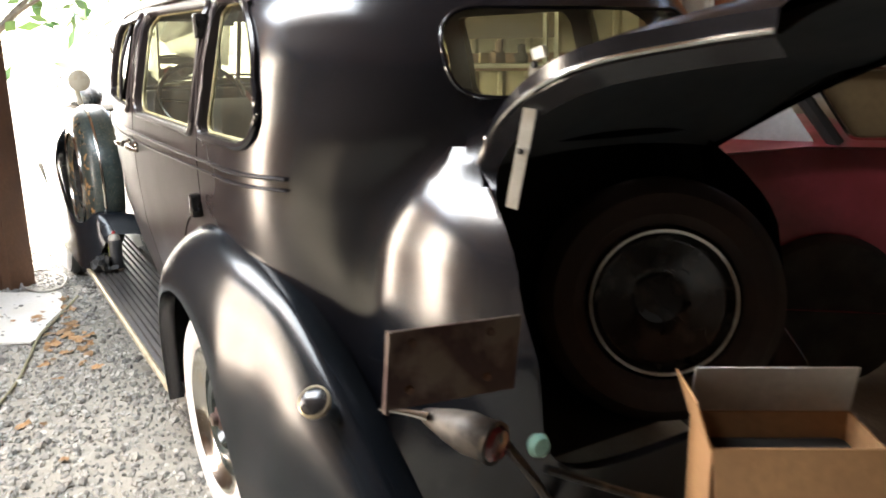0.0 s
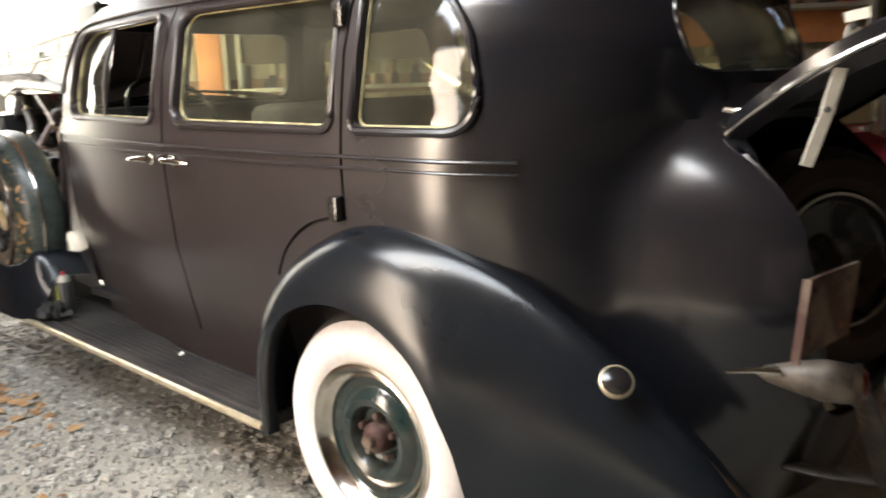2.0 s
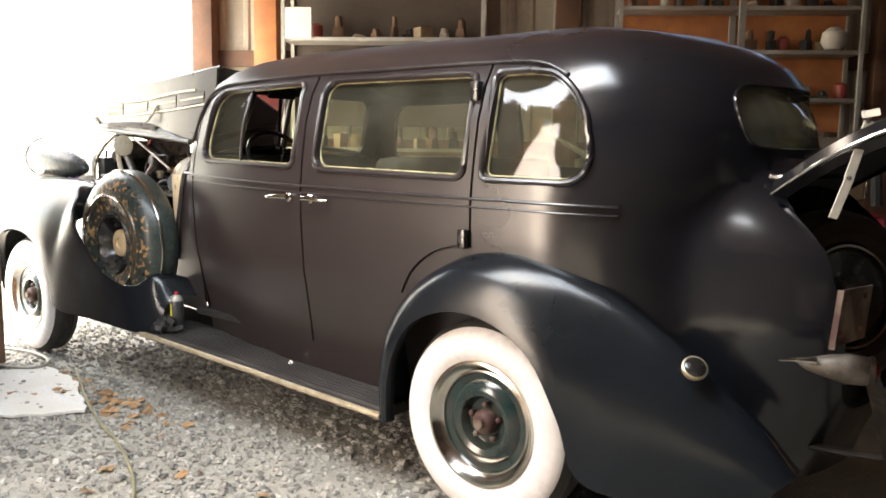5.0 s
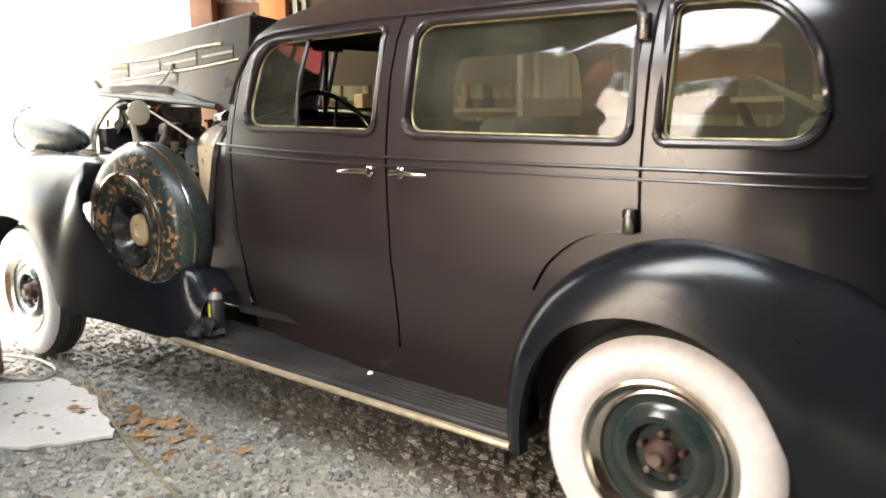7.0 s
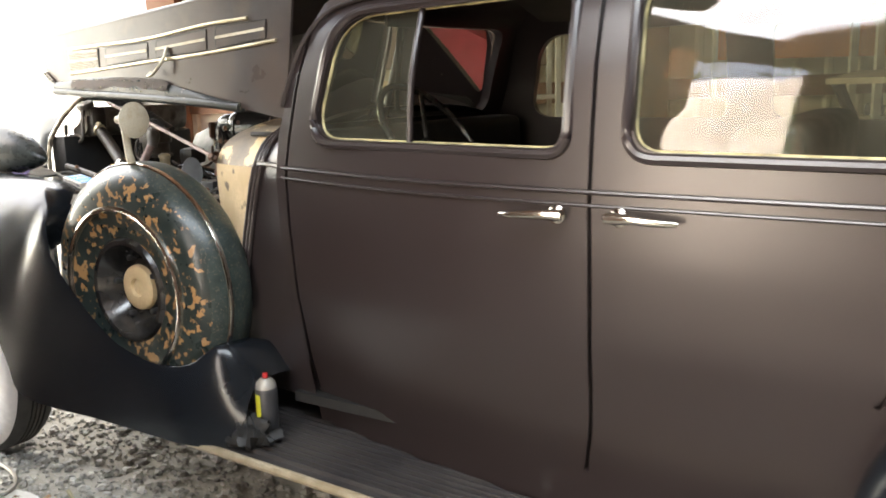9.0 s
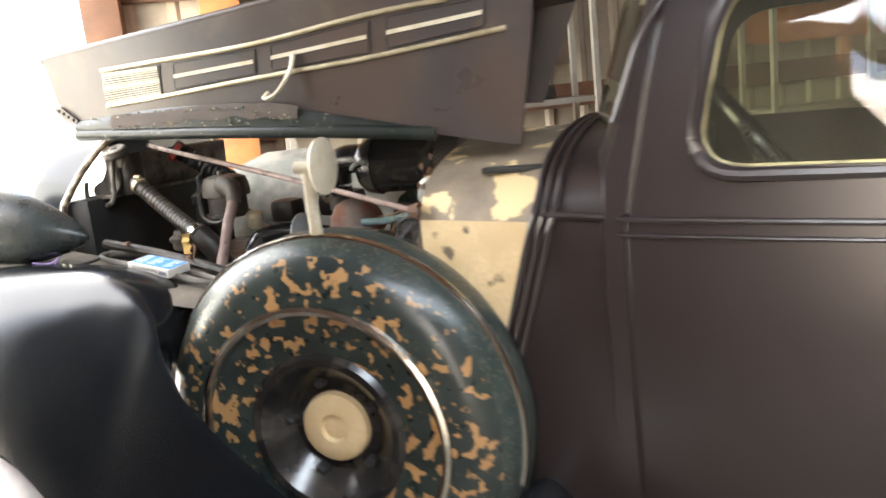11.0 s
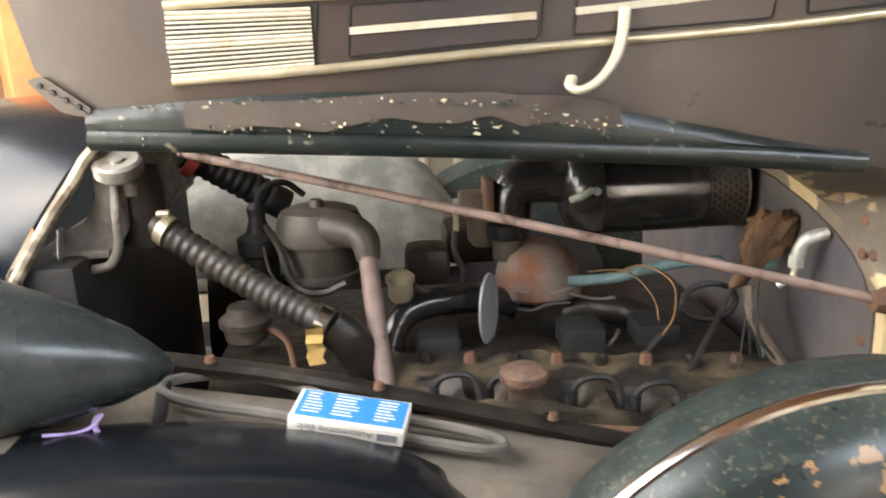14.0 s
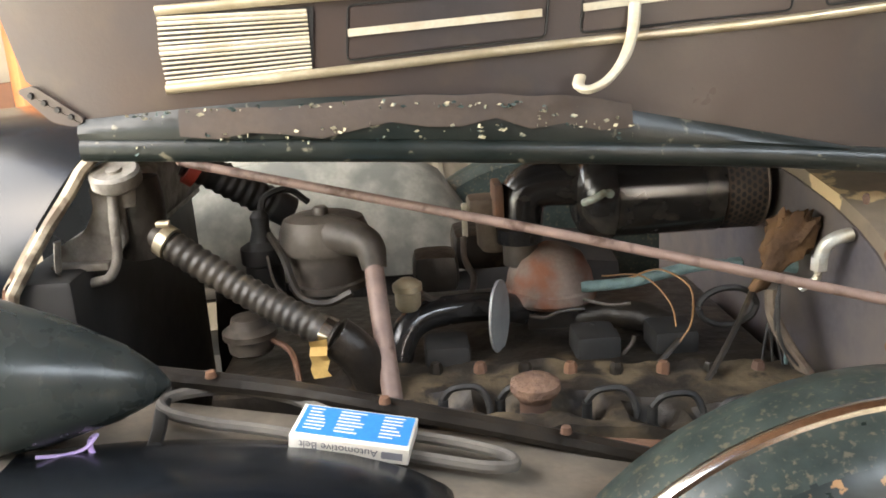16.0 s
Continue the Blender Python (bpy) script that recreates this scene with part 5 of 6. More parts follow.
RAGMAT = mat("rusty brown cloth", (0.22, 0.12, 0.055), 0.9, 0.0, (0.10, 0.055, 0.03), 22, bump=0.4, bump_scale=70)
rag = lathe_bm([(0.0, -0.065), (0.01, -0.06), (0.014, -0.03), (0.028, -0.005), (0.036, 0.02), (0.03, 0.045), (0.014, 0.058), (0.0, 0.06)], 40, "z")
bmesh.ops.subdivide_edges(rag, edges=rag.edges[:], cuts=2)
for v in rag.verts:
    v.co *= 1 + 0.45 * noise.noise(v.co * 60) + 0.25 * noise.noise(v.co * 140)
    v.co.y *= 0.6
part("wrapped_cloth", rag, RAGMAT, car, "rusty brown cloth wrapped round a firewall fitting", m=pose(-2.43, 0.54, 1.175, 0, 32, 0))
WHITEFIT = mat("pale cast fitting", (0.62, 0.64, 0.60), 0.4, 0.5, (0.4, 0.36, 0.28), 40)
part("pipe_fitting", join_bm(tube_bm([(-2.385, 0.44, 1.222), (-2.405, 0.44, 1.218), (-2.418, 0.445, 1.205), (-2.422, 0.45, 1.175)], 0.0095, 10, 10), lathe_bm([(0.012, 1.172), (0.012, 1.19)], 6, "z", (-2.421, 0.45, 0)), tube_bm([(-2.422, 0.45, 1.178), (-2.424, 0.45, 1.158), (-2.44, 0.46, 1.142)], 0.0055, 8, 8)), WHITEFIT, car, "pale metal pipe elbow")
part("wiring_loom", tube_bm([(-2.452, 0.52, 1.12), (-2.456, 0.50, 1.085), (-2.445, 0.47, 1.05), (-2.428, 0.45, 1.02), (-2.408, 0.42, 0.985)], 0.010, 8, 24), mat("taped loom", (0.20, 0.15, 0.11), 0.8, 0.0, (0.10, 0.08, 0.06), 40, bump=0.3), car, "taped tan wiring loom")
for k in range(5):
    y = 0.52 - 0.012 * k
    wire([(-2.44 - 0.006 * k, y, 1.13), (-2.46, y - 0.01, 1.07 + 0.01 * math.sin(k)), (-2.475 + 0.012 * k, y - 0.03, 1.01), (-2.49 + 0.015 * k, y - 0.05, 0.97)], 0.002, BLACK)
wire([(-2.50 + 0.045 * math.cos(a), 0.56, 1.085 + 0.03 * math.sin(a)) for a in [math.pi * k / 5 for k in range(11)]], 0.005, BLACK, "cable_loop", 6, 40)
wire([(-2.445, 0.475, 1.06), (-2.447, 0.474, 1.02), (-2.449, 0.472, 0.985)], 0.0035, GREENHOSE)
wire([(-2.70, 0.60, 1.055), (-2.705, 0.58, 1.02), (-2.675, 0.56, 1.012), (-2.65, 0.555, 1.035), (-2.645, 0.555, 1.05)], 0.0035, DUSTGREY, "loose_lead")
wire([(-2.70, 0.66, 1.075), (-2.66, 0.64, 1.07), (-2.63, 0.63, 1.075)], 0.003, DUSTGREY, "loose_lead")
for y, z in ((0.36, 1.26), (0.42, 1.275), (0.36, 1.215), (0.335, 1.22), (0.34, 1.10), (0.375, 1.155), (0.32, 1.06)):
    part("firewall_hole", lathe_bm([(0.0, -2.3825), (0.007, -2.3825), (0.008, -2.380)], 12, "x", (0, y, z)), RUST, car)
part("splash_apron", grid_bm([[(x, 0.47, 0.5), (x, 0.46, 0.8), (x, 0.445 - (x + 3.4) * 0.13, cat_z(x) - 0.2)] for x in (-3.42, -3.0, -2.5)]), BLACK, car)
part("far_fender_top", grid_bm([[(x, 1.16, 0.98), (x, 1.20, 1.06 + h * 0.5), (x, 1.27, 1.13 + h * 0.9), (x, 1.36, 1.15 + h), (x, 1.5, 1.10 + h)] for x, h in ((-3.55, 0.06), (-3.4, 0.11), (-3.2, 0.115), (-3.0, 0.09), (-2.9, 0.03), (-2.84, -0.06))]), mat("mottled grey dusty panel", (0.27, 0.27, 0.235), 0.65, 0.0, (0.13, 0.135, 0.12), 14, (0.38, 0.62), bump=0.05), car, "mottled grey dusty inner face of the far fender")
part("far_apron", grid_bm([[(x, 1.12, 0.5), (x, 1.13, 0.85), (x, 1.2, cat_z(x) - 0.01), (x, 1.38, cat_z(x) + 0.02)] for x in (-3.42, -3.0, -2.5)]), BLACK, car)
# cowl details
part("cowl_belt", tube_bm([(-2.08, YC - 0.603, 1.166), (-2.0, YC - 0.628, 1.165), (-1.93, YC - 0.655, 1.163)], 0.008, 8, 8), PAINT, car)
part("cowl_slot", box_bm(-2.235, -2.10, 0.325, 0.348, 1.236, 1.250, 0.005), BLACK, car, "dark slot in the cowl ledge")
for k in range(3):
    part("cowl_rib", tube_bm([p + Vector((0, -0.002 if p.y < YC else 0.002, 0.002)) for p in cowl_ring(-2.088 + 0.02 * k, -0.002, 0.30)][1:15], 0.0065, 8, 0), PAINT, car)

# ---------- tail of the sedan ----------
liner = bmesh.new()
L = [liner.verts.new(p) for p in ((0.48, YC - 0.44, 0.49), (0.48, YC + 0.44, 0.49), (0.48, YC + 0.41, 1.17), (0.48, YC - 0.41, 1.17), (0.93, YC - 0.40, 0.49), (0.93, YC + 0.40, 0.49), (0.78, YC + 0.34, 1.20), (0.78, YC - 0.34, 1.20))]
for f in ((0, 1, 2, 3), (0, 1, 5, 4), (3, 2, 6, 7), (0, 3, 7, 4), (1, 2, 6, 5)):
    liner.faces.new([L[k] for k in f])
part("trunk_liner", liner, DARKCLOTH, car, smooth=False)
# lid, hinged at the top of the opening
def lid_point(t, s, dz=0.0):
    """t from the hinge 0 to the free edge 1, s across from -1 to 1."""
    w = 0.37 + 0.07 * math.sin(math.pi * min(t / 0.8, 1)) - 0.10 * max(0, (t - 0.6) / 0.4)
    x = 0.80 + 0.66 * t
    z = 1.245 + 0.31 * t + 0.10 * math.sin(math.pi * t) * 0.6 - 0.07 * s * s * (0.4 + 0.6 * t)
    return Vector((x, YC + w * s, z + dz))


rows = []
for i in range(17):
    t = i / 16
    top = [lid_point(t, -1 + 2 * j / 16) for j in range(17)]
    rows.append([top[0] + Vector((0, 0.03, -0.075))] + [top[0] + Vector((0, -0.004, -0.045))] + top + [top[-1] + Vector((0, 0.004, -0.045)), top[-1] + Vector((0, -0.03, -0.075))])
lid = part("trunk_lid", grid_bm(rows), PAINT, car, "raised black trunk lid")
rows = [[lid_point(i / 12, (-1 + 2 * j / 12) * 0.97, -0.05 - 0.01 * math.sin(i)) for j in range(13)] for i in range(13)]
part("lid_lining", grid_bm(rows), DARKCLOTH, lid)
part("lid_edge", tube_bm([lid_point(i / 16, -1, -0.035) + Vector((0, -0.008, 0)) for i in range(17)], 0.006, 8, 0), CHROME, lid)
part("lid_hinge", tube_bm([(0.78, 0.455, 1.235), (0.82, 0.46, 1.232), (0.85, 0.45, 1.245)], 0.008, 8, 8), CHROME, lid)
STAYMAT = mat("pale grey painted stay", (0.62, 0.62, 0.56), 0.5, 0.1, (0.5, 0.48, 0.42), 20)
stay = thing("lid_stay", "", "")
stay.parent = car
stay["label"] = "pale grey jointed lid stay"


def flat_bar(a, b, w, th):
    a, b = Vector(a), Vector(b)
    d = (b - a).normalized()
    sd = d.cross(Vector((0.6, -0.8, 0))).normalized() * w / 2
    up = Vector((0.6, -0.8, 0)) * th / 2
    return grid_bm([[p + sd + up, p - sd + up, p - sd - up, p + sd - up] for p in (a, b)], closed_v=True, cap=True)


part("upper_bar", flat_bar((1.072, 0.372, 1.40), (1.03, 0.37, 1.235), 0.026, 0.006), STAYMAT, stay)
part("lower_bar", flat_bar((1.036, 0.366, 1.245), (0.995, 0.37, 1.12), 0.024, 0.008), STAYMAT, stay)
part("top_bracket", flat_bar((1.055, 0.375, 1.418), (1.095, 0.37, 1.425), 0.02, 0.02), STAYMAT, stay)
for p in ((1.033, 0.362, 1.238), (1.07, 0.366, 1.40)):
    part("rivet", lathe_bm([(0.0, -0.006), (0.006, -0.005), (0.007, 0.004)], 10, "y", p), BLACK, stay)
# tyre standing in the trunk
tt = thing("stored_wheel", "brown-black spare tyre on a dark rim standing in the trunk", "wheel", at=(0.87, 0.925, 0.80))
TYREBROWN = mat("dusty brown tyre", (0.055, 0.034, 0.026), 0.8, 0.0, (0.035, 0.024, 0.02), 6, bump=0.05)
part("tyre", lathe_bm([(0.19, 0.06), (0.195, 0.085), (0.22, 0.105), (0.27, 0.10), (0.30, 0.07), (0.312, 0.03), (0.312, -0.03), (0.30, -0.07), (0.19, -0.08)], 64, "x"), TYREBROWN, tt)
part("rim", lathe_bm([(0.192, 0.082), (0.184, 0.09), (0.174, 0.084), (0.168, 0.066), (0.15, 0.05), (0.09, 0.045), (0.06, 0.02), (0.0, 0.02)], 56, "x"), BLACKGLOSS, tt)
part("rim_ring", lathe_bm([(0.186, 0.086), (0.182, 0.094), (0.174, 0.092), (0.171, 0.084)], 56, "x"), CHROME, tt, "thin bright rim ring")
tt.rotation_euler = (0, radians(-10), radians(-36))
# plate, tail lamp, fuel cap, bumper irons
plate = thing("plate_holder", "", "")
plate.parent = car
plate["label"] = "rusted blank plate on a bracket"
part("plate", join_bm(box_bm(-0.003, 0.003, -0.135, 0.135, -0.075, 0.075, 0.002), box_bm(-0.003, 0.012, -0.139, -0.133, -0.077, 0.077)), PLATERUST, plate)
for y, z in ((-0.09, 0.05), (0.07, 0.05), (-0.09, -0.04), (0.07, -0.04)):
    part("bolt", lathe_bm([(0.0, 0.010), (0.007, 0.009), (0.009, 0.003)], 8, "x", (0, y, z)), RUST, plate)
plate.location = (1.115, 0.155, 0.88)
plate.rotation_euler = (radians(-3), radians(4), radians(-4))
tail = thing("tail_lamp", "", "")
tail.parent = car
tail["label"] = "grey torpedo tail lamp with a dark red lens"
part("housing", lathe_bm([(0.0, -0.16), (0.02, -0.13), (0.04, -0.06), (0.052, 0.0), (0.05, 0.05), (0.046, 0.07)], 28, "x"), DUSTGREY, tail)
part("bezel", lathe_bm([(0.047, 0.065), (0.053, 0.068), (0.053, 0.08), (0.045, 0.082)], 28, "x"), GREASE, tail)
part("lens", lathe_bm([(0.045, 0.08), (0.035, 0.095), (0.0, 0.102)], 24, "x"), mat("dark red lens", (0.12, 0.012, 0.012), 0.15, 0.0, (0.08, 0.01, 0.01), 10, coat=0.5), tail)
part("spike", tube_bm([(-0.10, -0.03, 0.02), (-0.16, -0.05, 0.02), (-0.22, -0.08, 0.018)], (0.012, 0.003), 8, 6), CHROME, tail)
tail.location = (1.105, 0.19, 0.725)
tail.rotation_euler = (0, radians(2), radians(18))
tail.scale = (0.8, 0.8, 0.8)
REFL = mat("pale green glass reflector", (0.40, 0.75, 0.62), 0.15, 0.0, (0.3, 0.6, 0.5), 60, coat=0.6)
part("green_reflector", lathe_bm([(0.0, 0.014), (0.018, 0.011), (0.024, 0.0), (0.02, -0.01)], 24, "x", (1.21, 0.275, 0.72)), REFL, car, "round pale green reflector")
part("lamp_arm", tube_bm([(1.15, 0.24, 0.71), (1.17, 0.30, 0.62), (1.19, 0.42, 0.42), (1.22, 0.52, 0.33)], (0.03, 0.022), 8, 14, ratio=0.35), GREASE, car)
part("bumper_iron", tube_bm([(0.95, 0.45, 0.40), (1.08, 0.48, 0.395), (1.24, 0.56, 0.395), (1.34, 0.80, 0.395)], 0.024, 8, 12, ratio=0.4), GREASE, car)
part("tie_rod", tube_bm([(1.2, 0.30, 0.66), (1.24, 0.62, 0.50), (1.28, 0.95, 0.42)], 0.009, 8, 6), GREASE, car)
part("end_bolt", lathe_bm([(0.0, 0.014), (0.012, 0.012), (0.014, 0.0)], 10, "x", (1.235, 0.62, 0.36)), CHROME, car)
fc = thing("fuel_cap", "", "")
fc.parent = car
fc["label"] = "round fuel filler cap with a bright rim"
part("rim", lathe_bm([(0.040, -0.01), (0.044, 0.0), (0.044, 0.012), (0.038, 0.016)], 28, "z"), BRASS, fc)
part("lid", lathe_bm([(0.0, 0.024), (0.02, 0.022), (0.036, 0.016), (0.038, 0.012)], 28, "z"), BLACKGLOSS, fc)
fc.location = (0.742, 0.03, 0.688)
fc.rotation_euler = (radians(34), radians(34), 0)
fc.scale = (0.85, 0.85, 0.85)
# steering wheel, seats, floor and mirror seen through the glass
part("floor_pan", box_bm(-2.0, 0.5, YC - 0.60, YC + 0.60, 0.44, 0.47), BLACK, car)
for x0, x1, back in ((-1.12, -0.72, -0.70), (-0.12, 0.28, 0.30)):
    st = thing("bench_seat", "", "")
    st.parent = car
    st["label"] = "grey brown cloth bench seat"
    part("cushion", box_bm(x0, x1, YC - 0.58, YC + 0.58, 0.55, 0.80, 0.06, 3), INTERIOR, st)
    part("backrest", box_bm(back - 0.06, back + 0.10, YC - 0.58, YC + 0.58, 0.60, 1.27, 0.06, 3), INTERIOR, st)
part("dashboard", box_bm(-1.95, -1.80, YC - 0.58, YC + 0.58, 1.02, 1.26, 0.04, 3), BLACK, car)
part("headlining", grid_bm([[(x, YC - 0.56 * w, 1.60 + 0.10 * (1 - w * w)) for w in (-1, -0.5, 0, 0.5, 1)] for x in (-1.7, -1.0, -0.2, 0.45)]), INTERIOR, car)
sw = thing("steering_wheel", "", "")
sw.parent = car
sw["label"] = "thin black steering wheel"
ring = [(0.20 * math.cos(2 * math.pi * k / 40), 0.20 * math.sin(2 * math.pi * k / 40), 0) for k in range(40)]
part("rim", tube_bm(ring, 0.011, 8, closed=True), BLACKGLOSS, sw)
for a in (0.5, 2.6, 4.7):
    part("spoke", tube_bm([(0, 0, -0.03), (0.2 * math.cos(a), 0.2 * math.sin(a), 0)], 0.008, 6, 3), BLACKGLOSS, sw)
part("column", tube_bm([(0, 0, -0.02), (0, 0, -0.5)], 0.022, 10, 3), BLACKGLOSS, sw)
sw.location = (-1.66, 0.50, 1.22)
sw.rotation_euler = (0, radians(52), 0)
part("rear_view_mirror", box_bm(-1.865, -1.85, 0.56, 0.74, 1.56, 1.62, 0.006), BLACK, car)
part("mirror_stem", tube_bm([(-1.90, 0.66, 1.30), (-1.87, 0.655, 1.58)], 0.010, 8, 4), BLACK, car)

# ---------- loose things on and round the car ----------
can = thing("spray_can", "grey spray paint can with a red nozzle on the running board", "spray can", at=(-2.005, 0.085, rb_z(-2.0) + 0.008))
part("can_body", lathe_bm([(0.0, 0.0), (0.030, 0.0), (0.0325, 0.004), (0.0325, 0.155), (0.030, 0.160)], 28, "z"), mat("dark grey can print", (0.07, 0.07, 0.075), 0.35, 0.3, (0.05, 0.05, 0.052), 20), can)
part("can_shoulder", lathe_bm([(0.031, 0.160), (0.028, 0.176), (0.016, 0.188), (0.012, 0.190)], 28, "z"), DULLMETAL, can)
part("nozzle", lathe_bm([(0.008, 0.190), (0.008, 0.204), (0.0, 0.205)], 14, "z"), mat("red nozzle plastic", (0.5, 0.03, 0.03), 0.4), can)
yl = [[(0.033 * math.cos(a), 0.033 * math.sin(a), z) for a in [math.pi * (1.25 + 0.05 * k) for k in range(7)]] for z in (0.012, 0.145)]
part("yellow_label", grid_bm(yl), mat("yellow label", (0.62, 0.60, 0.05), 0.5), can)
part("can_base", lathe_bm([(0.0330, 0.0), (0.0336, 0.010), (0.0328, 0.012)], 28, "z"), CHROME, can)
glove = lathe_bm([(0.0, 0.0), (0.045, 0.001), (0.058, 0.012), (0.054, 0.030), (0.038, 0.046), (0.018, 0.055), (0.0, 0.057)], 40, "z")
bmesh.ops.subdivide_edges(glove, edges=glove.edges[:], cuts=2)
for v in glove.verts:
    k = 1 + 0.55 * noise.noise(v.co * 45) + 0.30 * noise.noise(v.co * 110)
    v.co = Vector((v.co.x * k * 1.15, v.co.y * k * 0.8, max(v.co.z * k, 0.0)))
part("glove", glove, BLACK, m=pose(-2.035, 0.035, rb_z(-2.035) + 0.010) @ Matrix.Scale(1.25, 4))
tagged(bpy.data.objects["glove"], "crumpled black work glove on the running board", "glove")
pebble = part("putty_lump", lathe_bm([(0.0, 0.0), (0.012, 0.001), (0.012, 0.007), (0.006, 0.013), (0.0, 0.014)], 9, "z", (-1.17, 0.135, rb_z(-1.17) + 0.008)), PAPER)
tagged(pebble, "small pale pebble lying on the running board", "pebble")

BELTRUB = mat("dusty drive belt rubber", (0.11, 0.10, 0.09), 0.75, 0.0, (0.16, 0.145, 0.12), 15)


def on_ledge(x, y, up=0.0):
    return Vector((x, y, cat_z(x) + 0.004 + up + max(0, 0.27 - y) * 0.1))


belt_loop = [(-3.21, 0.405), (-3.27, 0.392), (-3.298, 0.365), (-3.285, 0.335), (-3.23, 0.312), (-3.16, 0.300), (-3.06, 0.272), (-2.95, 0.238), (-2.90, 0.226), (-2.872, 0.236), (-2.88, 0.262), (-2.93, 0.285), (-3.00, 0.305), (-3.08, 0.345), (-3.14, 0.385)]
pts = [on_ledge(x, y, 0.008) for x, y in belt_loop]
dense = []
for i in range(len(pts)):
    a, b, c, d = (pts[(i + k - 1) % len(pts)] for k in range(4))
    for k in range(5):
        t = k / 5
        dense.append(0.5 * ((2 * b) + (c - a) * t + (2 * a - 5 * b + 4 * c - d) * t * t + (3 * b - a - 3 * c + d) * t ** 3))
vbelt = part("drive_belt", tube_bm(dense, 0.0065, 8, closed=True, ratio=1.2), BELTRUB)
tagged(vbelt, "dusty black rubber drive belt looped on the fender ledge", "belt")
bx = thing("belt_box", "white and blue cardboard belt sleeve lying on the fender", "box")
part("sleeve", box_bm(-0.069, 0.069, -0.034, 0.034, 0, 0.020, 0.0015), mat("white card", (0.74, 0.72, 0.66), 0.7, 0.0, (0.62, 0.58, 0.5), 10), bx)
BLUECARD = mat("bright blue print", (0.035, 0.25, 0.62), 0.5, 0.0, (0.03, 0.22, 0.55), 30)
part("blue_face", box_bm(-0.064, 0.066, -0.026, 0.031, 0.020, 0.0205), BLUECARD, bx, "blue printed face", smooth=False)
for k in range(7):
    for c0, c1 in ((-0.058, -0.034), (-0.022, 0.010), (0.030, 0.056)):
        w = random.uniform(0.6, 1.0)
        part("print_bar", box_bm(c0, c0 + (c1 - c0) * w, 0.024 - 0.0068 * k, 0.0252 - 0.0068 * k + 0.001, 0.0205, 0.0208), PAPER, bx, smooth=False)
tx = bpy.data.curves.new("wording", "FONT")
tx.body = "Automotive Belt"
tx.size = 0.0135
tx.extrude = 0.0001
tmp = new("wording", tx)
bpy.context.view_layer.update()
tme = bpy.data.meshes.new_from_object(tmp.evaluated_get(bpy.context.evaluated_depsgraph_get()))
bpy.data.objects.remove(tmp)
tme.transform(Matrix.Translation((0.034, -0.0345, 0.0150)) @ Matrix.Rotation(radians(180), 4, "Y") @ Matrix.Rotation(radians(90), 4, "X"))
tme.materials.append(mat("grey print", (0.22, 0.22, 0.24), 0.6))
wd = new("wording", tme)
wd.parent = bx
part("maker_mark", box_bm(0.038, 0.062, -0.0348, -0.0342, 0.0055, 0.0145), bpy.data.materials["grey print"], bx, smooth=False)
bx.matrix_basis = pose(-3.055, 0.272, cat_z(-3.055) + 0.018, 4, 7.5, -10)
strap = part("rubber_strap", tube_bm([on_ledge(-3.30, 0.40, 0.012), on_ledge(-3.295, 0.35, 0.006), on_ledge(-3.285, 0.30, 0.006), on_ledge(-3.278, 0.255, 0.006)], 0.009, 8, 12, ratio=0.5), BLACK)
tagged(strap, "short black rubber strap on the fender ledge", "strap")
RIBBON = mat("lilac plastic twist", (0.42, 0.30, 0.62), 0.4, 0.0, (0.5, 0.4, 0.7), 30)
rb = part("plastic_ribbon", tube_bm([on_ledge(-3.39, 0.215, 0.006), on_ledge(-3.365, 0.228, 0.004), on_ledge(-3.345, 0.235, 0.010), on_ledge(-3.335, 0.245, 0.022), on_ledge(-3.345, 0.25, 0.014), on_ledge(-3.335, 0.230, 0.006), on_ledge(-3.315, 0.232, 0.006), on_ledge(-3.295, 0.235, 0.004)], 0.0032, 6, 40, ratio=0.6), RIBBON)
tagged(rb, "lilac plastic ribbon twisted in a loop", "ribbon")

# open cardboard box behind the car
carton = thing("cardboard_box", "open brown cardboard box with raised flaps", "box", at=(1.365, 0.775, 0.42))
cw, cd, ch = 0.165, 0.085, 0.26
# a plain black block fills the open box to 5 cm below its rim
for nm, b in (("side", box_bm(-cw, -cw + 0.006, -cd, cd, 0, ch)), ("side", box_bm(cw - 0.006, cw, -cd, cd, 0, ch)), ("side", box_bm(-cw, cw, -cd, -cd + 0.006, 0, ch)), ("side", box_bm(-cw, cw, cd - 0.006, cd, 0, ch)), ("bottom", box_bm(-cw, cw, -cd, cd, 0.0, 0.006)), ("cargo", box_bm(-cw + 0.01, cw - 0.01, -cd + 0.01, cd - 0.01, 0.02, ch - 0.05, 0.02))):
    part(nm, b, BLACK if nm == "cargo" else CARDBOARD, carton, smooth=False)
part("flap", box_bm(-cw, cw, 0, 0.004, 0, 0.11), PAPER, carton, "pale inner flap", m=pose(0, cd, ch, 14, 0, 0), smooth=False)
part("flap", box_bm(-0.004, 0, -cd, cd, 0, 0.10), CARDBOARD, carton, m=pose(-cw, 0, ch, 0, -18, 0), smooth=False)
part("flap", box_bm(-cw, cw, 0, 0.004, 0, 0.13), CARDBOARD, carton, m=pose(0, -cd, ch, 155, 0, 0), smooth=False)
carton.rotation_euler = (0, 0, radians(56))
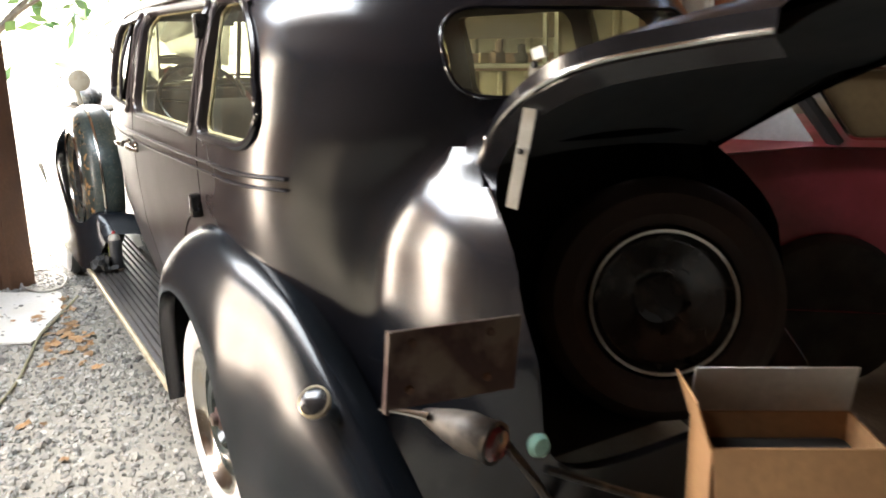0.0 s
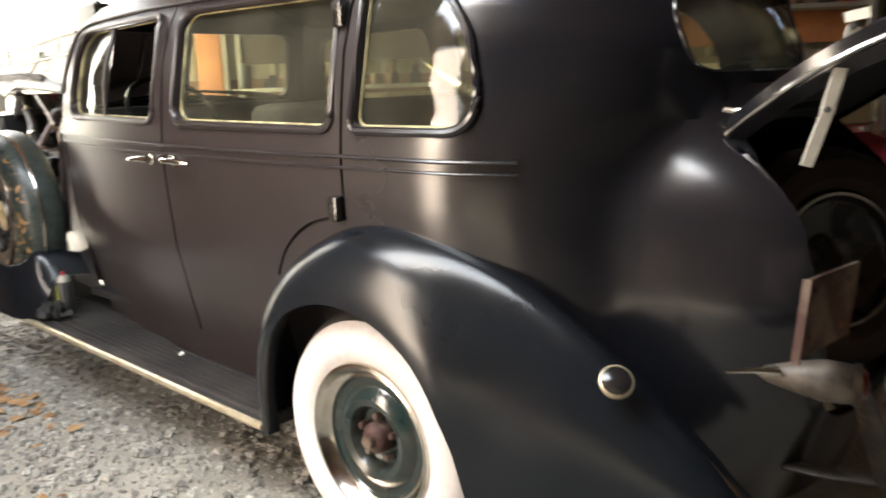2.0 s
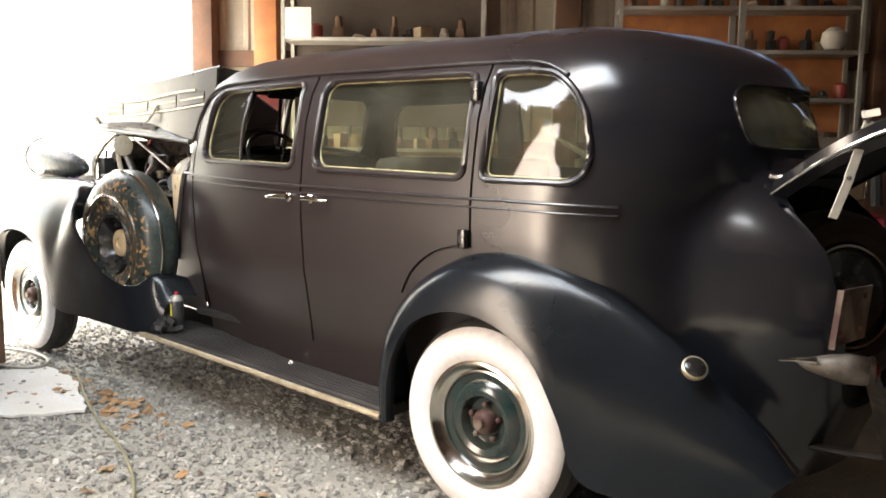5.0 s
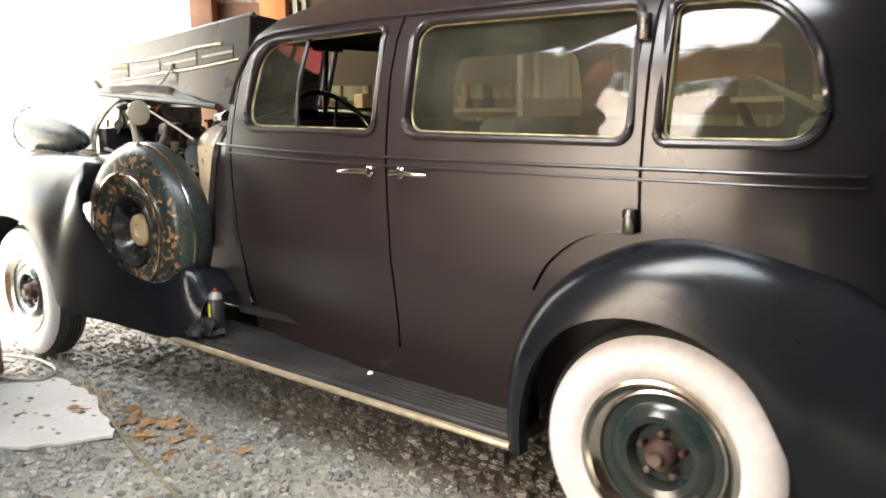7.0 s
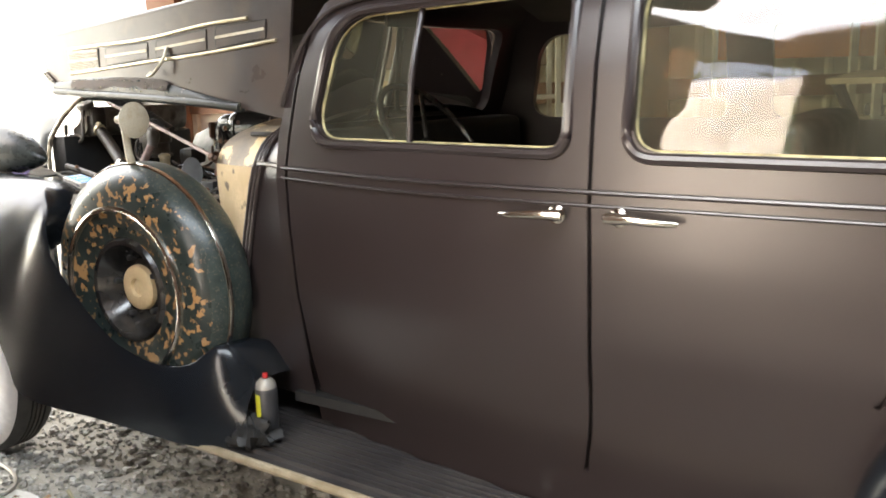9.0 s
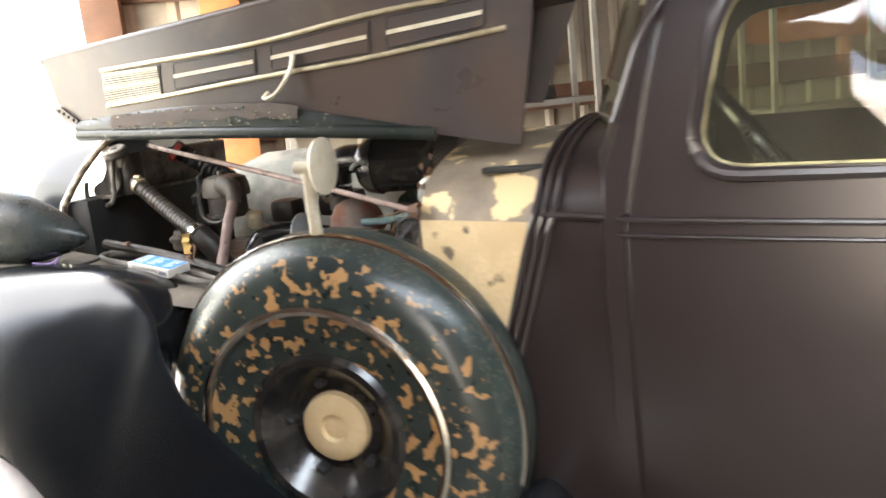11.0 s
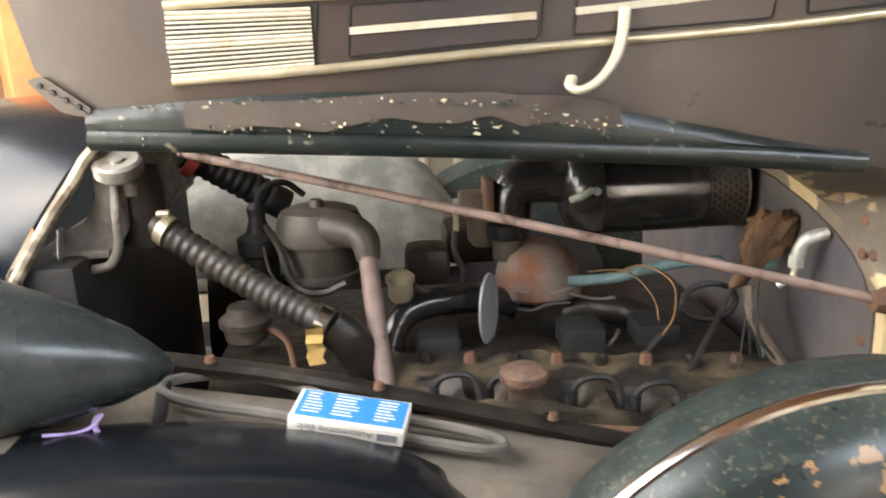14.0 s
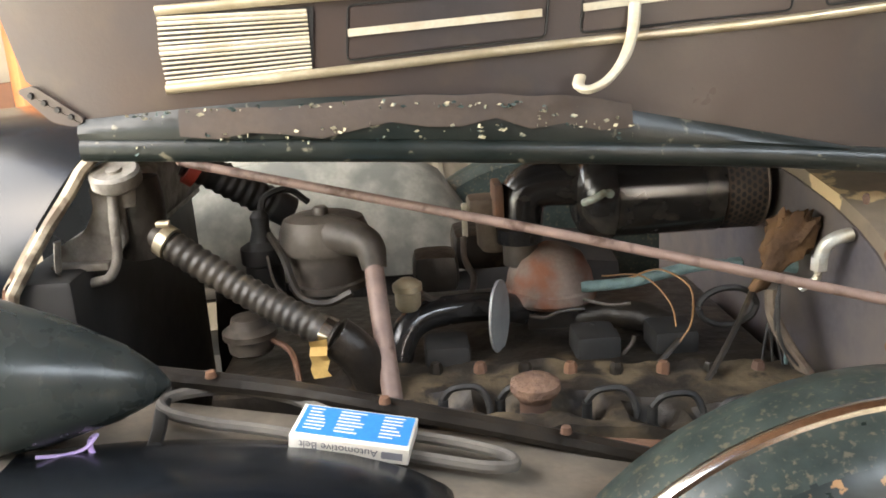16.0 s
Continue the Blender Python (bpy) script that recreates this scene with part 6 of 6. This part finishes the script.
bumper = part("loose_bumper", tube_bm([(0.93, 0.66, 0.055), (1.10, 0.70, 0.06), (1.35, 0.86, 0.06), (1.55, 1.10, 0.06), (1.62, 1.3, 0.055)], 0.06, 14, 24, ratio=0.55), mat("corroded green chrome", (0.32, 0.33, 0.27), 0.45, 0.5, (0.20, 0.10, 0.06), 7, (0.45, 0.6), bump=0.1))
tagged(bumper, "corroded chrome bumper bar lying on the gravel", "bumper")

# ---------- red car behind ----------
red = thing("red_car", "faded red old car with bright window frames parked behind", "car")
RM = Matrix.Translation((0.36, 2.40, 0)) @ Matrix.Rotation(radians(48), 4, "Z")
side_o = [(-0.75, 0.35), (-0.80, 0.75), (-0.65, 0.98), (-0.1, 1.03), (0.30, 1.03), (0.44, 0.98), (0.50, 0.75), (0.46, 0.35)]
part("body", grid_bm([[(x, y, 0.3 + (z - 0.3) * k) for x, z in side_o] for y, k in ((0.10, 0.97), (0.0, 1.0), (0.02, 1.0), (0.12, 1.015), (1.5, 1.015), (1.62, 0.98), (1.7, 0.97))], closed_v=True, cap=True), REDPAINT, red, m=RM)
part("roof", grid_bm([[(x, y, z) for x, z in ((-0.22, 1.36), (0.0, 1.40), (0.3, 1.40), (0.46, 1.35))] + [(0.46, y, 1.33), (-0.22, y, 1.33)] for y in (0.10, 0.16, 1.5, 1.56)], closed_v=True, cap=True), mat("dusty brown roof paint", (0.22, 0.17, 0.12), 0.7), red, m=RM)
for (a, b), (c, d) in (((-0.20, 1.34), (0.03, 1.03)), ((0.44, 1.34), (0.44, 1.03)),):
    part("pillar", tube_bm([(a, 0.1, b), (c, 0.06, d)], 0.03, 8, 3), BLACK, red, m=RM)
    part("far_pillar", tube_bm([(a, 1.5, b), (c, 1.55, d)], 0.03, 8, 3), BLACK, red, m=RM)
frame_o = [(-0.10, 1.32), (0.08, 1.06), (0.37, 1.06), (0.37, 1.33)]
part("window_trim", tube_bm([(x, 0.06, z) for x, z in rounded(frame_o, 0.03, 4)], 0.010, 8, closed=True), CHROME, red, m=RM)
part("side_window", extrude_outline(frame_o, "y", 0.085, 0.09), mat("brown dusty pane", (0.16, 0.11, 0.055), 0.4, 0.0, (0.12, 0.085, 0.045), 4), red, m=RM)
part("wrap_window", grid_bm([[(-0.26, 0.12, 1.34), (-0.05, 0.09, 1.04)], [(-0.45, 0.25, 1.33), (-0.42, 0.2, 1.04)]]), mat("pale sheet behind pane", (0.7, 0.7, 0.68), 0.5), red, m=RM)
for x in (0.05,):
    part("wheel", lathe_bm([(0.0, 0.0), (0.2, -0.01), (0.31, 0.0), (0.33, 0.04), (0.33, 0.16), (0.3, 0.2), (0.0, 0.2)], 32, "y", (x, 0.02, 0.33)), RUBBER, red, m=RM)

# ---------- shelves along the back wall ----------
def shelf_unit(u0, u1, levels, n0=0.12, n1=0.42, back=ORANGEWOOD):
    s = thing("shelf_unit", "open shelf rack crowded with old parts", "shelf")
    for u in (u0, u1):
        for n in (n0, n1):
            part("upright", box_bm(u - 0.015, u + 0.015, n - 0.015, n + 0.015, 0, 2.75), DULLMETAL, s, m=BM)
    for z in levels:
        part("shelf_board", box_bm(u0, u1, n0, n1, z - 0.015, z + 0.015, 0.003), DULLMETAL, s, m=BM)
    part("back_panel", box_bm(u0, u1, n0 - 0.02, n0 - 0.01, 1.5, 2.75), back, s, m=BM)
    return s


shelf_unit(3.95, 4.86, (0.5, 1.1, 1.74, 2.11, 2.45))
shelf_unit(3.0, 3.93, (0.5, 1.1, 1.74, 2.45))
shelf_unit(0.25, 1.9, (0.6, 1.3, 2.2), back=FARWOOD)
JUNK = [mat("junk dark iron", (0.035, 0.03, 0.028), 0.7, 0.2), mat("junk rust", (0.13, 0.07, 0.04), 0.8), mat("junk pale cloth", (0.55, 0.50, 0.42), 0.9, bump=0.3), mat("junk red", (0.35, 0.06, 0.04), 0.5), mat("junk tan", (0.32, 0.23, 0.14), 0.8), mat("junk grey", (0.2, 0.2, 0.19), 0.5, 0.4)]
KINDS = [("motor_part", "greasy dark iron motor part on a shelf"), ("rusty_fitting", "rusty brown metal fitting on a shelf"), ("rolled_rag", "pale rag bundle on a shelf"), ("red_tin", "small red paint tin on a shelf"), ("parcel", "tan paper parcel on a shelf"), ("metal_jar", "dull grey metal jar on a shelf")]
rnd = random.Random(5)
for u0, u1, z in ((4.0, 4.85, 1.74), (4.0, 4.85, 2.11), (4.0, 4.85, 2.45), (3.05, 3.9, 2.45), (3.05, 3.9, 1.74), (0.3, 1.85, 2.2), (0.3, 1.85, 1.3), (4.0, 4.85, 1.1)):
    u = u0 + 0.05
    while u < u1 - 0.05:
        k = rnd.choice((0, 0, 1, 1, 2, 3, 4, 5, 0))
        w, h = rnd.uniform(0.05, 0.10), rnd.uniform(0.06, 0.20)
        if k in (3, 5):
            b = lathe_bm([(0.0, 0.0), (w * 0.5, 0.0), (w * 0.52, h * 0.05), (w * 0.5, h * 0.8), (w * 0.3, h * 0.95), (0.0, h)], 14, "z")
        elif k == 4:
            b = box_bm(-w * 0.6, w * 0.6, -w * 0.7, w * 0.7, 0, h * 0.6, 0.01)
        elif k == 2:
            b = lathe_bm([(0.0, 0.0), (w * 0.6, 0.01), (w * 0.75, h * 0.3), (w * 0.5, h * 0.6), (0.0, h * 0.7)], 14, "z")
        else:
            b = join_bm(box_bm(-w * 0.6, w * 0.5, -w * 0.5, w * 0.5, 0, h * 0.5, 0.012), lathe_bm([(0.0, h * 0.3), (w * 0.4, h * 0.32), (w * 0.35, h * 0.9), (0.0, h)], 10, "z", (rnd.uniform(-0.02, 0.02), 0, 0)))
        if k in (0, 1, 2):
            for v in b.verts:
                v.co += noise.noise_vector(v.co * 22 + Vector((u * 9, z, 0))) * 0.018
                v.co.z = max(v.co.z, 0.0)
        p = barn(u, rnd.uniform(0.24, 0.34), z + 0.015)
        o = part(KINDS[k][0], b, JUNK[k])
        o.matrix_basis = Matrix.Translation(p) @ Matrix.Rotation(rnd.uniform(0, 3), 4, "Z")
        tagged(o, KINDS[k][1], KINDS[k][0].replace("_", " "))
        u += w * 1.5 + rnd.uniform(0.0, 0.06)
ballo = part("cloth_bundle", lathe_bm([(0.0, 0.0), (0.06, 0.01), (0.095, 0.07), (0.085, 0.14), (0.04, 0.18), (0.0, 0.185)], 20, "z"), JUNK[2])
ballo.matrix_basis = Matrix.Translation(barn(4.66, 0.38, 2.125))
tagged(ballo, "round bundle of pale cloth on a shelf", "cloth bundle")
wb = part("peg_board", box_bm(0.27, 0.49, 0.42, 0.44, 2.2, 2.45), WHITEPAINT, m=BM)
tagged(wb, "white peg board standing on a shelf", "peg board")
for k in range(3):
    pn = part("leaning_board", box_bm(5.35 + 0.36 * k, 5.68 + 0.36 * k, 0.14 + 0.03 * k, 0.17 + 0.03 * k, 0, 1.35 - 0.12 * k, 0.004), (DUSTGREY, BROWNWOOD, BROWNWOOD)[k], m=BM)
    tagged(pn, ("grey", "brown", "brown")[k] + " sheet board leaning on the barn wall", "board")
pal = thing("pallet", "stack of weathered grey timber planks on the ground", "timber stack")
for k in range(5):
    part("plank", box_bm(5.2, 6.6, 0.7 + 0.02 * (k % 2), 0.95, 0.10 * k, 0.10 * k + 0.075, 0.005), BROWNWOOD, pal, m=BM)

# ---------- litter and stones on the ground ----------
def put(x, y, z=0.0):
    return Vector((x, y, ground_height(x, y) + z))


sheet_o = [(-3.05, -0.10), (-2.62, -0.14), (-2.15, -0.34), (-2.30, -0.62), (-2.85, -0.80), (-3.3, -0.55)]
sheet = bmesh.new()
vs = []
for k in range(6):
    a, b = Vector(sheet_o[k]), Vector(sheet_o[(k + 1) % 6])
    for j in range(8):
        p = a.lerp(b, j / 8) + Vector((random.uniform(-1, 1), random.uniform(-1, 1))) * 0.012
        vs.append(p)
ctr = sum(vs, Vector((0, 0))) / len(vs)
sheet = grid_bm([[put(ctr.x + (p.x - ctr.x) * s, ctr.y + (p.y - ctr.y) * s, 0.02 + 0.008 * noise.noise(Vector((p.x * 7, p.y * 7, s))) - d) for p in vs] for s, d in ((0.02, 0), (0.4, 0), (0.75, 0), (1.0, 0), (1.0, 0.012))], closed_v=True)
tagged(part("white_board", sheet, PAPER), "torn white board sheet lying flat on the gravel", "board")
cord = part("cord", tube_bm([put(-2.9, -0.02, 0.01), put(-2.5, -0.18, 0.015), put(-2.22, -0.29, 0.03), put(-1.95, -0.37, 0.012), put(-1.6, -0.46, 0.01), put(-1.25, -0.60, 0.012), put(-1.0, -0.74, 0.01), put(-0.6, -1.05, 0.01)], 0.007, 8, 60), mat("dirty yellow cord", (0.30, 0.27, 0.14), 0.7, 0.0, (0.2, 0.18, 0.11), 9))
tagged(cord, "dirty yellow extension cord on the gravel", "cord")
hoop = part("wire_hoop", tube_bm([put(-3.35 + 0.3 * math.cos(2 * math.pi * k / 30), 0.0 - 0.16 + 0.13 * math.sin(2 * math.pi * k / 30), 0.03) for k in range(30)], 0.008, 6, closed=True), DULLMETAL)
tagged(hoop, "bent pale metal hoop on the gravel", "hoop")

DRYLEAF = mat("dry brown leaves", (0.30, 0.16, 0.07), 0.8, 0.0, (0.38, 0.24, 0.12), 20, island=0.4)
leaf_mesh = []
for k in range(4):
    b = bmesh.new()
    n = 10
    cv = b.verts.new((0, 0, 0.012))
    ring_ = [b.verts.new((0.05 * math.cos(2 * math.pi * i / n) * random.uniform(0.7, 1.2), 0.032 * math.sin(2 * math.pi * i / n) * random.uniform(0.7, 1.2), random.uniform(0.0, 0.018))) for i in range(n)]
    for i in range(n):
        b.faces.new((cv, ring_[i], ring_[(i + 1) % n]))
    me = bpy.data.meshes.new("dry_leaf")
    b.to_mesh(me)
    b.free()
    me.materials.append(DRYLEAF)
    leaf_mesh.append(me)
rnd = random.Random(21)
for k in range(85):
    near = rnd.random() < 0.6
    x = rnd.gauss(-2.3, 0.4) if near else rnd.uniform(-3.4, 1.0)
    y = -0.08 - abs(rnd.gauss(0, 0.16)) if near else rnd.uniform(-1.2, -0.1)
    o = new("dry_leaf", rnd.choice(leaf_mesh))
    o.matrix_basis = Matrix.Translation(put(x, y, 0.008)) @ Euler((rnd.uniform(-0.2, 0.2), rnd.uniform(-0.2, 0.2), rnd.uniform(0, 6.28))).to_matrix().to_4x4() @ Matrix.Scale(rnd.uniform(0.35, 1.0), 4)
    tagged(o, "curled dry brown leaf on the gravel", "leaf", "dry leaves on the gravel")
CHIP = mat("pale chips", (0.62, 0.60, 0.54), 0.8, 0.0, (0.45, 0.42, 0.36), 30, island=0.3)
STONES = mat("gravel stones", (0.40, 0.385, 0.345), 0.9, 0.0, (0.29, 0.275, 0.25), 25, bump=0.2, island=0.5)
verts, faces = [], []


def stone(x, y, s, flat):
    base = len(verts)
    rot = rnd.uniform(0, 6.28)
    z0 = ground_height(x, y) + s * flat * 0.25
    top = []
    for lv, rr in ((-0.5, 0.75), (0.15, 1.0), (0.75, 0.6)):
        for i in range(5):
            a = rot + 2 * math.pi * i / 5 + lv
            q = rr * rnd.uniform(0.75, 1.2)
            verts.append((x + s * q * math.cos(a), y + s * q * 0.8 * math.sin(a), z0 + s * flat * lv * rnd.uniform(0.8, 1.2)))
    for r_ in (0, 5):
        for i in range(5):
            faces.append((base + r_ + i, base + r_ + (i + 1) % 5, base + r_ + 5 + (i + 1) % 5, base + r_ + 5 + i))
    faces.append(tuple(base + 10 + i for i in range(5)))


for k in range(36000):
    x, y = rnd.uniform(-4.6, 2.1), -1.9 + 2.75 * rnd.random() ** 1.15
    size = rnd.uniform(0.005, 0.012) if rnd.random() < 0.78 else rnd.uniform(0.012, 0.026)
    stone(x, y, size, rnd.uniform(0.5, 0.95))
me = bpy.data.meshes.new("gravel")
me.from_pydata(verts, [], faces)
me.materials.append(STONES)
gravel = new("gravel", me)
tagged(gravel, "loose grey gravel stones strewn over the floor", "gravel", kind="stuff")
verts, faces = [], []
for k in range(260):
    x, y = rnd.uniform(-3.6, 1.4), -1.2 + 1.35 * rnd.random()
    stone(x, y, rnd.uniform(0.008, 0.02), 0.25)
me = bpy.data.meshes.new("pale_chips")
me.from_pydata(verts, [], faces)
me.materials.append(CHIP)
tagged(new("pale_chips", me), "pale flat stone chips scattered over the gravel", "gravel", kind="stuff")
